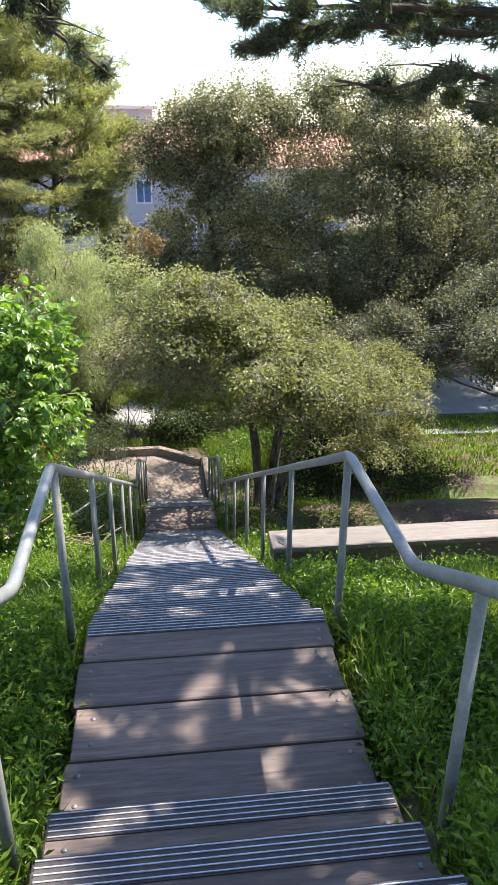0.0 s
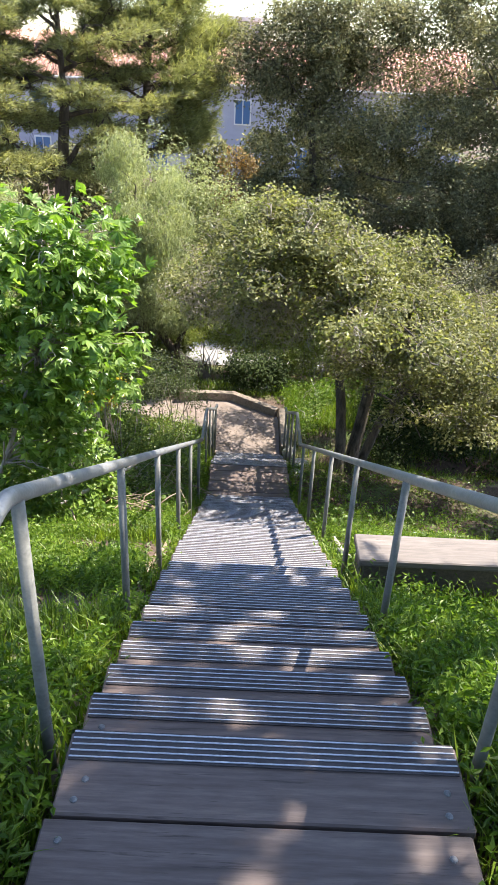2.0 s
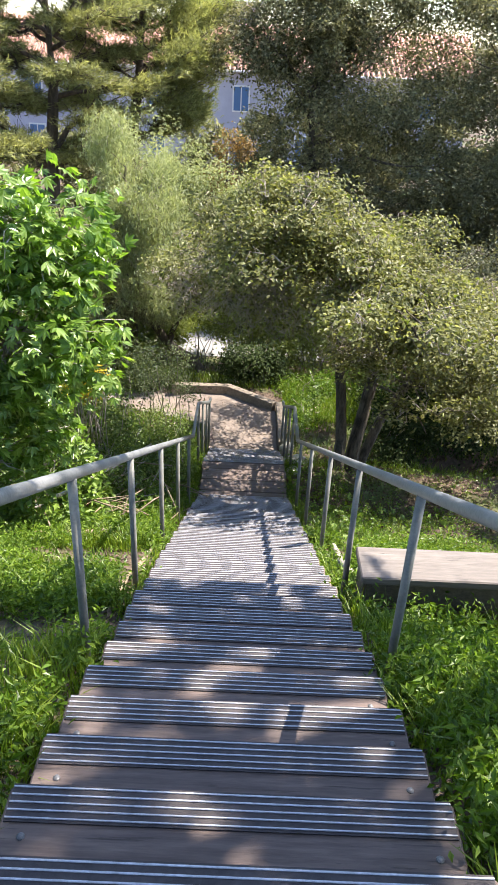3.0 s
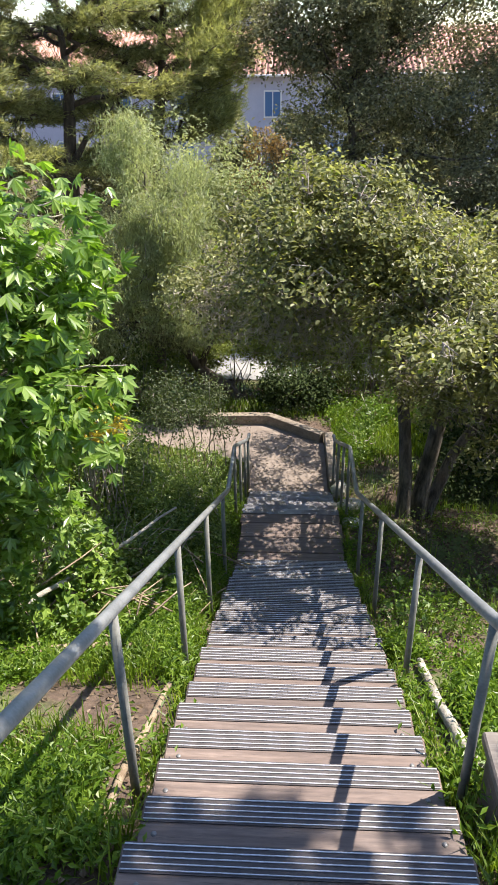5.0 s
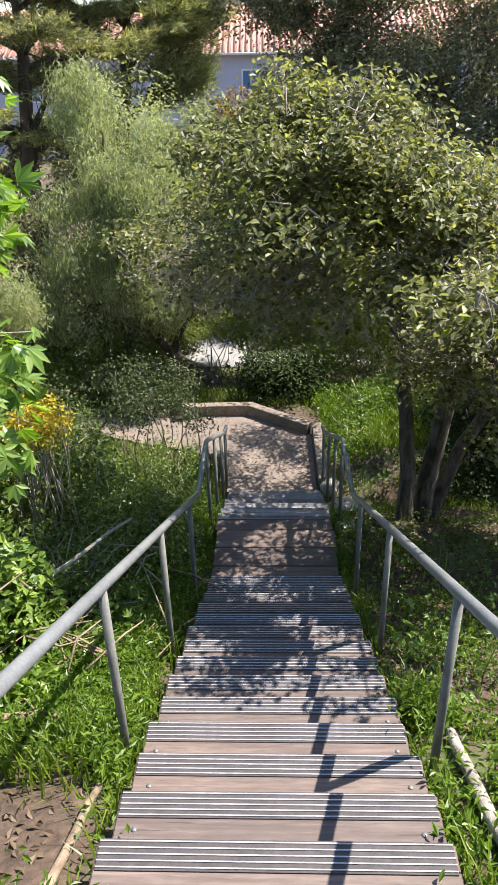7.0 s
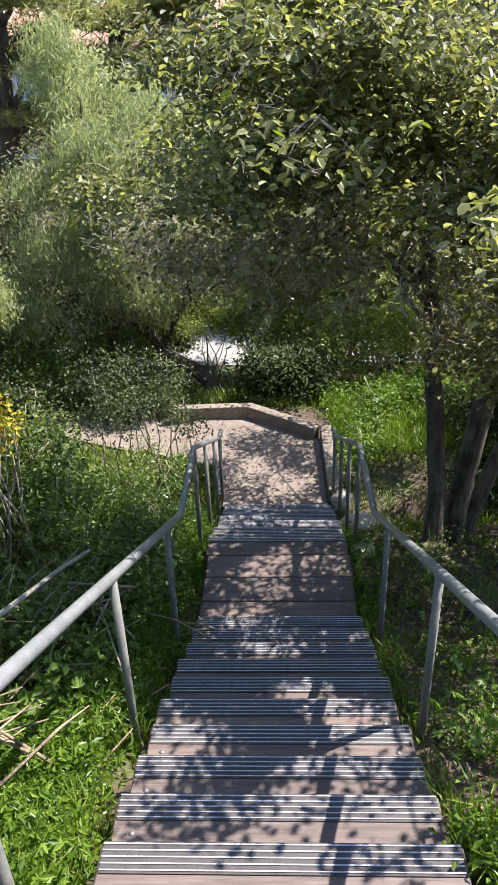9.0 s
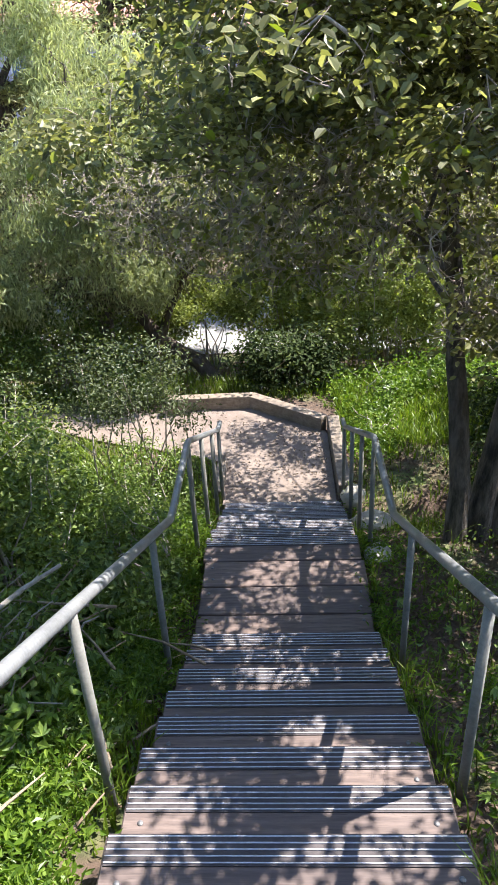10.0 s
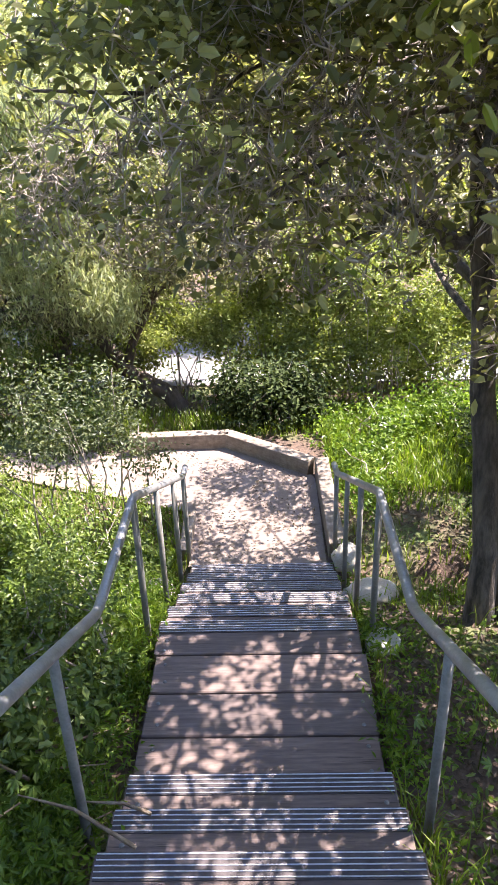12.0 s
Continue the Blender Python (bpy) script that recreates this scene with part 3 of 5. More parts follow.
def broad_tree(label, trunks, blobs, count, leaf, size, seed, bark=OAK_BARK, shell=0.5, gaps=0.5, twigs=160, top=None, category="tree", up=0.4, scale=1.6,
               twig_mat=None, extra=None, droop=0.0, clumps=11, clump=0.42, low=-0.15, wide=0.52, bare=(), oval=False):
    """Trunks (lists of points with radii), limbs to each mass of the crown, twigs, and the leaves."""
    r = np.random.default_rng(seed)
    tree = tagged(new("tree"), label, category)
    t = Tubes()
    heads = []
    for pts, radii in trunks:
        fine, rad = [], []
        for i in range(len(pts) - 1):
            for k in range(4):
                f = k / 4
                p = Vector(pts[i]).lerp(Vector(pts[i + 1]), f)
                fine.append(p + 0.02 * noise.noise_vector(p * 1.9))
                rad.append(radii[i] * (1 - f) + radii[i + 1] * f)
        fine.append(Vector(pts[-1]))
        rad.append(radii[-1])
        t.add(fine, rad, 10)
        heads += [(fine[k], rad[k]) for k in range(len(fine) // 2, len(fine))]
    put("trunk", t.mesh("trunk", bark), tree)
    p = np.concatenate([cloud(r, clumped(r, blobs, clumps, clump, low), int(count * 0.85), 0.25, gaps, scale, top), cloud(r, blobs, int(count * 0.15), shell, gaps, scale, top)])
    if bare:
        p = np.concatenate([p, cloud(r, list(bare), 900 * len(bare), 0.1, 0.9, scale)])
    r.shuffle(p)
    face, p = p[:, 3:], p[:, :3]
    p = p + r.normal(size=p.shape) * size * 0.8
    fine_twigs = Tubes()
    ends = []
    for c, rad in list(blobs) + list(bare):
        for k in range(3):
            goal = Vector(c) + Vector([r.uniform(-0.6, 0.6) * q for q in rad])
            start, sr = min(heads, key=lambda h: (h[0] - goal).length + r.uniform(0, 0.6))
            path = limb_path(r, start, goal, 0.12, 0.06 * (goal - start).length / 3 + 0.02)
            w = min(sr * 0.5, 0.03 * max(rad))
            limb = Tubes()
            limb.add(path, [w * (1 - 0.75 * i / (len(path) - 1)) for i in range(len(path))], 6)
            put("limb", limb.mesh("limb", bark), tree)
            ends += [(q, w * 0.4) for q in path[2:]]
    for i in r.choice(len(p), min(26 + twigs // 14, len(p)), replace=False):
        goal = Vector(p[i])
        start, w = min(ends, key=lambda e: (e[0] - goal).length)
        if (start - goal).length < 2.2:
            path = limb_path(r, start, goal, 0.08, 0.06, 6)
            fine_twigs.add(path, [max(min(w, 0.013) * (1 - 0.13 * k), 0.003) for k in range(7)], 5)
            ends += [(q, 0.008) for q in path[1:]]
    joints = len(ends)
    epos = np.full((joints + 4 * twigs + 8, 3), 1e6)
    epos[:joints] = [tuple(e[0]) for e in ends]
    goals = p[r.choice(len(p), min(twigs, len(p)), replace=False)]
    if bare:
        goals = np.concatenate([goals, cloud(r, list(bare), twigs, 0.1, 1.0, scale)[:, :3]])
    for goal in goals:
        j = int(np.argmin(((epos[:joints] - goal) ** 2).sum(1)))
        if np.linalg.norm(epos[j] - goal) > 0.45:
            continue
        path = limb_path(r, epos[j], goal, 0.03, 0.035, 4)
        epos[joints], epos[joints + 1] = path[2], path[3]
        joints += 2
        fine_twigs.add(path, [0.0034, 0.0029, 0.0023, 0.0017, 0.001], 3)
    if fine_twigs.co:
        put("twig_mass", fine_twigs.mesh("twig_mass", twig_mat or bark), tree, kind="stuff")
    if len(p):
        co, tri = leaf_arrays(r, p, size, size * wide, up, droop, face=face, oval=oval)
        put("crown", fast_mesh("crown", co, tri, leaf), tree)
    if extra:
        n, mat2 = extra
        q = p[r.choice(len(p), n)] + r.normal(size=(n, 3)) * 0.03
        co, tri = leaf_arrays(r, q, size * 1.15, size * 0.62, 0.2, oval=oval)
        put("new_growth", fast_mesh("new_growth", co, tri, mat2), tree, label="fresh yellow-green leaves", kind="stuff")
    return tree


def needle_bough(r, path, spread, count, length, width, co_all, tri_all, drop=0.1, each=26, start=0.1):
    """Flat sprays of needle tufts along a bough."""
    pts = np.array([tuple(q) for q in path])
    n_twig = max(8, count // each)
    pick = r.integers(0, n_twig, count)
    tf = r.uniform(start, 1.0, n_twig) * (len(pts) - 1)
    ti = np.minimum(tf.astype(int), len(pts) - 2)
    t0 = pts[ti] + (pts[ti + 1] - pts[ti]) * (tf - ti)[:, None]
    td = unit(pts[ti + 1] - pts[ti])
    ts = unit(np.cross(td, np.array([[0, 0, 1.0]]))) * r.choice([-1, 1], n_twig)[:, None]
    way = unit(td * 0.75 + ts + np.stack([np.zeros(n_twig), np.zeros(n_twig), r.normal(size=n_twig) * 0.3 - drop], 1))
    reach = spread * r.uniform(0.5, 2.2, n_twig) * (1.15 - 0.7 * tf / (len(pts) - 1))
    u = r.uniform(0.25, 1.0, count) ** 0.7
    c = t0[pick] + way[pick] * (reach[pick] * u)[:, None] + r.normal(size=(count, 3)) * length * 0.28
    along = way[pick] + np.array([[0, 0, 0.35]])
    co, tri = needle_arrays(r, c, unit(along), length, width)
    k = sum(len(a) for a in co_all)
    co_all.append(co)
    tri_all.append(tri + k)


def pine(label, trunk, radii, boughs, leaf, seed, tufts=90, length=0.1, width=0.007, spread=0.45, drop=0.1, each=26, start=0.1):
    """Trunk points and boughs given as (start, end, sag)."""
    r = np.random.default_rng(seed)
    tree = tagged(new("pine_tree"), label, "tree")
    t = Tubes()
    t.add(trunk, radii, 10)
    put("trunk", t.mesh("trunk", PINE_BARK), tree)
    limbs = Tubes()
    co_all, tri_all = [], []
    for a, b, sag in boughs:
        path = limb_path(r, a, b, sag, 0.05, 7)
        ln = (Vector(b) - Vector(a)).length
        bough = Tubes()
        bough.add(path, [0.01 + 0.016 * ln * (1 - i / 7) * 0.6 for i in range(8)], 6)
        put("bough", bough.mesh("bough", PINE_BARK), tree)
        for k in range(int(6 + ln * 3)):
            j = r.integers(1, 7)
            s = path[j]
            e = s + (Vector(b) - Vector(a)).normalized() * r.uniform(0.1, 0.4) * ln * 0.4 + Vector((r.normal() * 0.5, r.normal() * 0.5, r.uniform(-0.1, 0.12))) * spread
            limbs.add([s, s.lerp(e, 0.5) + Vector((0, 0, 0.03)), e], [0.01, 0.007, 0.003], 4)
        needle_bough(r, path, spread, int(tufts * (0.4 + ln / 3)), length, width, co_all, tri_all, drop, each, start)
    put("twig_mass", limbs.mesh("twig_mass", PINE_BARK), tree, kind="stuff")
    put("foliage", fast_mesh("foliage", np.concatenate(co_all), np.concatenate(tri_all), leaf), tree)
    return tree


# The oak that leans over the stairs
broad_tree("spreading oak with a sunlit dome of small leaves over the stairs",
           [([(1.42, 8.5, -4.5), (1.44, 8.55, -3.6), (1.3, 8.7, -2.2), (1.15, 8.6, -1.2), (1.1, 8.4, -0.5)], [0.11, 0.085, 0.07, 0.055, 0.035]),
            ([(1.6, 8.62, -4.5), (1.69, 8.66, -3.6), (1.86, 8.75, -2.4), (2.0, 8.7, -1.5)], [0.125, 0.1, 0.085, 0.05]),
            ([(1.72, 8.8, -4.5), (2.05, 8.85, -3.4), (2.7, 9.0, -2.3)], [0.09, 0.07, 0.05])],
           [((0.45, 7.3, -0.5), (1.15, 1.2, 0.72)), ((1.6, 7.4, -0.95), (1.15, 1.2, 0.75)), ((2.7, 7.6, -1.7), (1.05, 1.2, 0.75)), ((-0.35, 7.9, -0.85), (0.85, 1.1, 0.5)),
            ((1.1, 8.8, -1.05), (1.4, 1.1, 0.75)), ((0.75, 6.7, -0.45), (0.85, 0.6, 0.5)), ((1.75, 6.1, -0.95), (0.75, 0.7, 0.45)), ((2.5, 6.6, -1.35), (0.95, 0.8, 0.55)),
            ((3.4, 7.7, -2.0), (0.75, 0.9, 0.65)), ((2.3, 9.2, -1.9), (1.2, 1.1, 0.7)), ((2.3, 10.4, -2.1), (1.3, 1.0, 0.6)), ((3.6, 9.3, -2.0), (1.1, 1.1, 0.6)), ((1.4, 5.7, -0.75), (0.45, 0.4, 0.28)), ((1.25, 5.1, -0.62), (0.65, 0.5, 0.2)), ((1.6, 11.3, -1.9), (1.0, 0.9, 0.4)), ((0.9, 10.6, -1.75), (0.8, 0.8, 0.3)),
            ((1.3, 6.8, -0.8), (0.9, 0.75, 0.4)), ((0.1, 7.2, -0.15), (0.75, 0.8, 0.35)), ((0.35, 7.4, 0.08), (0.6, 0.7, 0.35)), ((1.9, 7.2, -1.95), (0.8, 0.8, 0.5)), ((2.6, 7.4, -2.45), (0.9, 0.9, 0.5)), ((3.3, 7.6, -2.65), (0.7, 0.8, 0.5))],
           128000, OAK_LEAF, 0.052, 11, twigs=2800, gaps=0.76, shell=0.45, top=-0.15, clumps=15, clump=0.42, low=0.0, up=0.6, wide=0.56,
           bare=(((0.3, 8.1, -1.35), (1.2, 1.1, 0.4)), ((1.5, 7.9, -1.75), (1.1, 1.1, 0.4)), ((-0.7, 8.6, -1.3), (0.8, 0.9, 0.4)), ((0.6, 7.2, -1.05), (1.2, 0.9, 0.35)), ((2.4, 8.2, -2.3), (0.8, 0.9, 0.35))),
           twig_mat=GREY_TWIG, extra=(1800, OAK_NEW), oval=True)
# Oak at the side, added mostly out of view to shade the soil
broad_tree("dark low-branched oak added to shade the bank", [([(6.9, 9.2, -4.7), (6.8, 9.1, -3.2), (6.5, 9.0, -1.6), (6.4, 8.8, -0.8)], [0.2, 0.16, 0.12, 0.07])],
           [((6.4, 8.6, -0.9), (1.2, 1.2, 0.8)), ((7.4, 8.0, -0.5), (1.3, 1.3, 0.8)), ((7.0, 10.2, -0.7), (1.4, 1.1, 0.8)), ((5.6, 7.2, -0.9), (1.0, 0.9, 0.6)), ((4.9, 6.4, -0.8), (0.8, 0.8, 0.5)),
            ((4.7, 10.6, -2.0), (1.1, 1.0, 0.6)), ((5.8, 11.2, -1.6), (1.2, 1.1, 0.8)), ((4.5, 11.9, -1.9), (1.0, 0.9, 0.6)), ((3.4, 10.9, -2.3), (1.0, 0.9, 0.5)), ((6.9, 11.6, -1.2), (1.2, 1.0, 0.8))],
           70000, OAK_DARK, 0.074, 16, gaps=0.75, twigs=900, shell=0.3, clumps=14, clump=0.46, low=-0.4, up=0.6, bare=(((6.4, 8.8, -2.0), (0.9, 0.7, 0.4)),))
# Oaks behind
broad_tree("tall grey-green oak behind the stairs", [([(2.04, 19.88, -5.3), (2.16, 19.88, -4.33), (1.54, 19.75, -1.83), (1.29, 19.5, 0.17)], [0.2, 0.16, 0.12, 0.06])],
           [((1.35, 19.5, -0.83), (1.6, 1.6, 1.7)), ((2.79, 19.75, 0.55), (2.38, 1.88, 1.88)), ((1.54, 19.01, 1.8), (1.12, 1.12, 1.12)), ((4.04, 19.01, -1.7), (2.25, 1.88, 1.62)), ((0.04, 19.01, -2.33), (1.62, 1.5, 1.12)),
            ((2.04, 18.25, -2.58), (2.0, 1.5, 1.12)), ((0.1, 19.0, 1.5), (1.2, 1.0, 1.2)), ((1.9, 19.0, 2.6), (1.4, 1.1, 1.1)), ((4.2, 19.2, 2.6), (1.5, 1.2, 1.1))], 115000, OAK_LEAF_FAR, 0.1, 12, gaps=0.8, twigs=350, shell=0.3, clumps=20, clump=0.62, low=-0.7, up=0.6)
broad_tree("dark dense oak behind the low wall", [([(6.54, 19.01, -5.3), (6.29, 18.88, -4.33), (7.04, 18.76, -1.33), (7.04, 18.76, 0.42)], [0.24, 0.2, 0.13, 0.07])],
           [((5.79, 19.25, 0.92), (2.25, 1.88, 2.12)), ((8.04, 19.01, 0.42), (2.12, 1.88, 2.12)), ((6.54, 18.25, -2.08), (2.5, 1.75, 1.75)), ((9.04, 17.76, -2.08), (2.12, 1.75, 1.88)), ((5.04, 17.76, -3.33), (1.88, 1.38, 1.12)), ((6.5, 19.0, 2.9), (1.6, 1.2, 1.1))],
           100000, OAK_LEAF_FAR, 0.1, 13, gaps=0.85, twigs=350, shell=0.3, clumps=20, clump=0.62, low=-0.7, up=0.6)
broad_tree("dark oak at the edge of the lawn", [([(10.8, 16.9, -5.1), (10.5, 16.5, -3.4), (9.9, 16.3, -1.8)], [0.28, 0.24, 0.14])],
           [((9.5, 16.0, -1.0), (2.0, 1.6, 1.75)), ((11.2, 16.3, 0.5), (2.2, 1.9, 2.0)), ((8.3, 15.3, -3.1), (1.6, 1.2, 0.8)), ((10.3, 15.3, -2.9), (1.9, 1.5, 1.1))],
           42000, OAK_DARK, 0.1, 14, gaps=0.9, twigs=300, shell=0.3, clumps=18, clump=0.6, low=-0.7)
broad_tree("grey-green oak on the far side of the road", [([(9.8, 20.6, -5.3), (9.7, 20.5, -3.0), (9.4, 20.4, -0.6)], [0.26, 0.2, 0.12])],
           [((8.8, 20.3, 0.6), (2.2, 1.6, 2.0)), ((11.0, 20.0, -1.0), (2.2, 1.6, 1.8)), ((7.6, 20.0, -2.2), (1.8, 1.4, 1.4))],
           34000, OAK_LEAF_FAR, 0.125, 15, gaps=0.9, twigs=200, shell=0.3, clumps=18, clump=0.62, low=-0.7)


def layered_pine(label, x, y, z0, z1, reach, seed, leaf, tiers=11, low=0.25, bare=0.0, tufts=140, length=0.2, width=0.02, spread=0.4):
    r = np.random.default_rng(seed)
    h = z1 - z0
    boughs = []
    for k in range(tiers):
        f = low + (1 - low) * k / tiers
        for j in range(4):
            a = r.uniform(0, 2 * math.pi) if j else r.uniform(0, 1) + 1.5 * k
            ln = reach * (1.15 - f) * r.uniform(0.7, 1.15) + 0.3
            z = z0 + h * f + r.uniform(-0.15, 0.15)
            boughs.append(((x, y, z), (x + math.cos(a) * ln, y + math.sin(a) * ln, z + ln * r.uniform(-0.05, 0.3)), -0.1 * ln))
    trunk = [(x + 0.05 * math.sin(k), y, z0 + h * k / 6) for k in range(7)]
    return pine(label, trunk, [0.2 * (1.02 - k / 6) + 0.015 for k in range(7)], boughs, leaf, seed, tufts, length, width, spread, 0.1, 5)


NEEDLE_TIPS = leaf_material("sunlit needle spray", (0.16, 0.17, 0.065), (0.34, 0.35, 0.15), (0.52, 0.52, 0.25), 0.5, 0.5, (1.15, 1.18, 0.65))


def forked_pine(label, trunk, radii, limbs, leaf, seed, plates=5, dead=160, size=1.0, soft=0.0):
    """A pine with bare dark limbs that carry flat, outward-reaching plates of needles."""
    r = np.random.default_rng(seed)
    tree = tagged(new("pine_tree"), label, "tree")
    t = Tubes()
    t.add(rounded(trunk, 0.2), list(np.interp(np.linspace(0, 1, len(rounded(trunk, 0.2))), np.linspace(0, 1, len(radii)), radii)), 9)
    put("trunk", t.mesh("trunk", PINE_BARK), tree)
    twigs = Tubes()
    tufts, axes = [], []
    for a, b, w in limbs:
        path = limb_path(r, a, b, 0.12, 0.07, 8)
        limb = Tubes()
        limb.add(path, [w * (1 - 0.8 * i / 8) for i in range(9)], 6)
        put("limb", limb.mesh("limb", PINE_BARK), tree)
        run = (Vector(b) - Vector(a)).normalized()
        for k in range(dead // len(limbs)):
            q = path[int(r.integers(1, 8))]
            e = q + (run * r.uniform(0.0, 0.5) + Vector(r.normal(size=3)) * 0.32) * r.uniform(0.5, 1.3)
            twigs.add([q, q.lerp(e, 0.5) + Vector(r.normal(size=3)) * 0.05, e], [0.011, 0.008, 0.004], 3)
        for k in range(plates):
            f = r.uniform(0.35, 1.0)
            root = path[min(8, int(f * 8))]
            turn = r.normal() * 0.75
            out = Vector((run.x * math.cos(turn) - run.y * math.sin(turn), run.x * math.sin(turn) + run.y * math.cos(turn), 0))
            out = (out.normalized() + Vector((0, 0, r.uniform(-0.08, 0.3) + soft))).normalized()
            ln = size * r.uniform(0.7, 1.4)
            tip = root + out * ln
            twigs.add([root, root.lerp(tip, 0.5) - Vector((0, 0, 0.04)), tip], [0.02, 0.013, 0.006], 4)
            side = Vector((-out.y, out.x, 0)).normalized()
            n = int(58 * ln)
            u, v = r.uniform(0.15, 1.05, n), r.normal(size=n) * 0.33
            wide = np.sin(np.clip(u, 0, 1) * 2.6) * 0.9 + 0.1
            c = np.array(root) + np.outer(u * ln, np.array(out)) + np.outer(v * wide * size, np.array(side))
            c[:, 2] += r.normal(size=n) * (0.05 + soft * 0.35) - 0.05 * np.abs(v)
            tufts.append(c)
            axes.append(unit(np.array(out) + np.outer(np.sign(v) * 0.7, np.array(side)) + np.array([0, 0, 0.25])))
    put("twig_mass", twigs.mesh("twig_mass", PINE_BARK), tree, kind="stuff")
    co, tri = needle_arrays(r, np.concatenate(tufts), np.concatenate(axes), 0.16, 0.022, 7)
    put("foliage", fast_mesh("foliage", co, tri, leaf), tree)
    return tree


def limbs_round(seed, x, y, low, high, reach, count, rise, w=0.06):
    r = np.random.default_rng(seed)
    out = []
    for k in range(count):
        f = k / max(1, count - 1)
        a = 2.4 * k + r.uniform(-0.4, 0.4)
        ln = reach * (1.1 - 0.65 * f) * r.uniform(0.75, 1.15)
        z = low + (high - low) * f
        out.append(((x, y, z), (x + math.cos(a) * ln, y + 0.75 * math.sin(a) * ln, z + ln * r.uniform(*rise)), w * (1.1 - 0.6 * f)))
    return out


forked_pine("dark-limbed yellow-green pine with level plates of needles", [(-5.25, 18.2, -5.2), (-5.2, 18.1, -2.4), (-5.1, 18.0, -1.3), (-4.9, 18.0, 0.4), (-4.95, 18.0, 2.4), (-5.0, 18.0, 4.6)], [0.24, 0.2, 0.17, 0.1, 0.06, 0.02],
            [((-5.1, 18.0, -1.35), (-3.6, 17.8, -1.15), 0.08), ((-5.1, 18.0, -1.3), (-6.6, 17.8, -0.5), 0.08), ((-5.05, 18.0, -1.2), (-3.9, 17.7, 0.1), 0.09), ((-5.1, 18.0, -1.5), (-5.9, 17.5, -1.2), 0.05)]
            + limbs_round(211, -4.95, 18.0, 0.1, 4.2, 2.5, 22, (0.05, 0.35)), PINE_GREEN, 21, plates=8, dead=560)
forked_pine("soft yellow-green pine with rising bare limbs before the house", [(-3.5, 20.0, -5.2), (-3.5, 20.0, -1.6), (-3.2, 20.0, 0.4), (-3.0, 20.0, 2.4), (-2.9, 20.0, 4.2)], [0.2, 0.16, 0.11, 0.07, 0.02],
            [((-3.5, 20.0, -1.3), (-1.9, 19.6, 0.1), 0.07), ((-3.5, 20.0, -1.2), (-1.8, 19.6, -0.5), 0.06), ((-3.45, 20.0, -0.9), (-4.6, 19.7, 0.3), 0.06),
             ((-3.35, 20.0, -0.6), (-1.7, 19.5, 0.6), 0.05), ((-3.3, 20.0, -0.2), (-1.5, 19.6, 1.1), 0.05), ((-3.2, 20.0, 0.3), (-1.6, 19.7, 1.8), 0.05), ((-3.4, 20.0, -1.0), (-2.0, 19.4, -0.4), 0.05)]
            + limbs_round(212, -3.1, 20.0, 0.2, 4.0, 2.0, 24, (0.2, 0.5)), NEEDLE_TIPS, 22, plates=9, dead=420, soft=0.25)
forked_pine("yellow-green pine at the edge of the woods", [(-8.2, 18.5, -5.2), (-8.1, 18.5, -1.0), (-8.0, 18.5, 2.0), (-8.0, 18.5, 5.4)], [0.22, 0.18, 0.12, 0.03],
            limbs_round(213, -8.05, 18.5, -1.6, 5.0, 2.9, 28, (0.05, 0.3)), PINE_GREEN, 23, plates=9, dead=400)
forked_pine("slim dark-stemmed pine behind the young tree", [(-7.2, 15.4, -5.0), (-7.0, 15.4, -2.0), (-6.8, 15.4, 0.5), (-6.7, 15.4, 2.6)], [0.12, 0.1, 0.07, 0.02],
            limbs_round(214, -6.85, 15.4, -0.9, 2.3, 1.7, 14, (0.15, 0.6), 0.04), PINE_GREEN, 25, plates=7, dead=260)
layered_pine("dark pine on the far side of the lawn", 11.5, 21.0, -5.2, 6.0, 3.6, 24, PINE_DARK, low=0.3, length=0.2, width=0.022, spread=0.45, tufts=150)

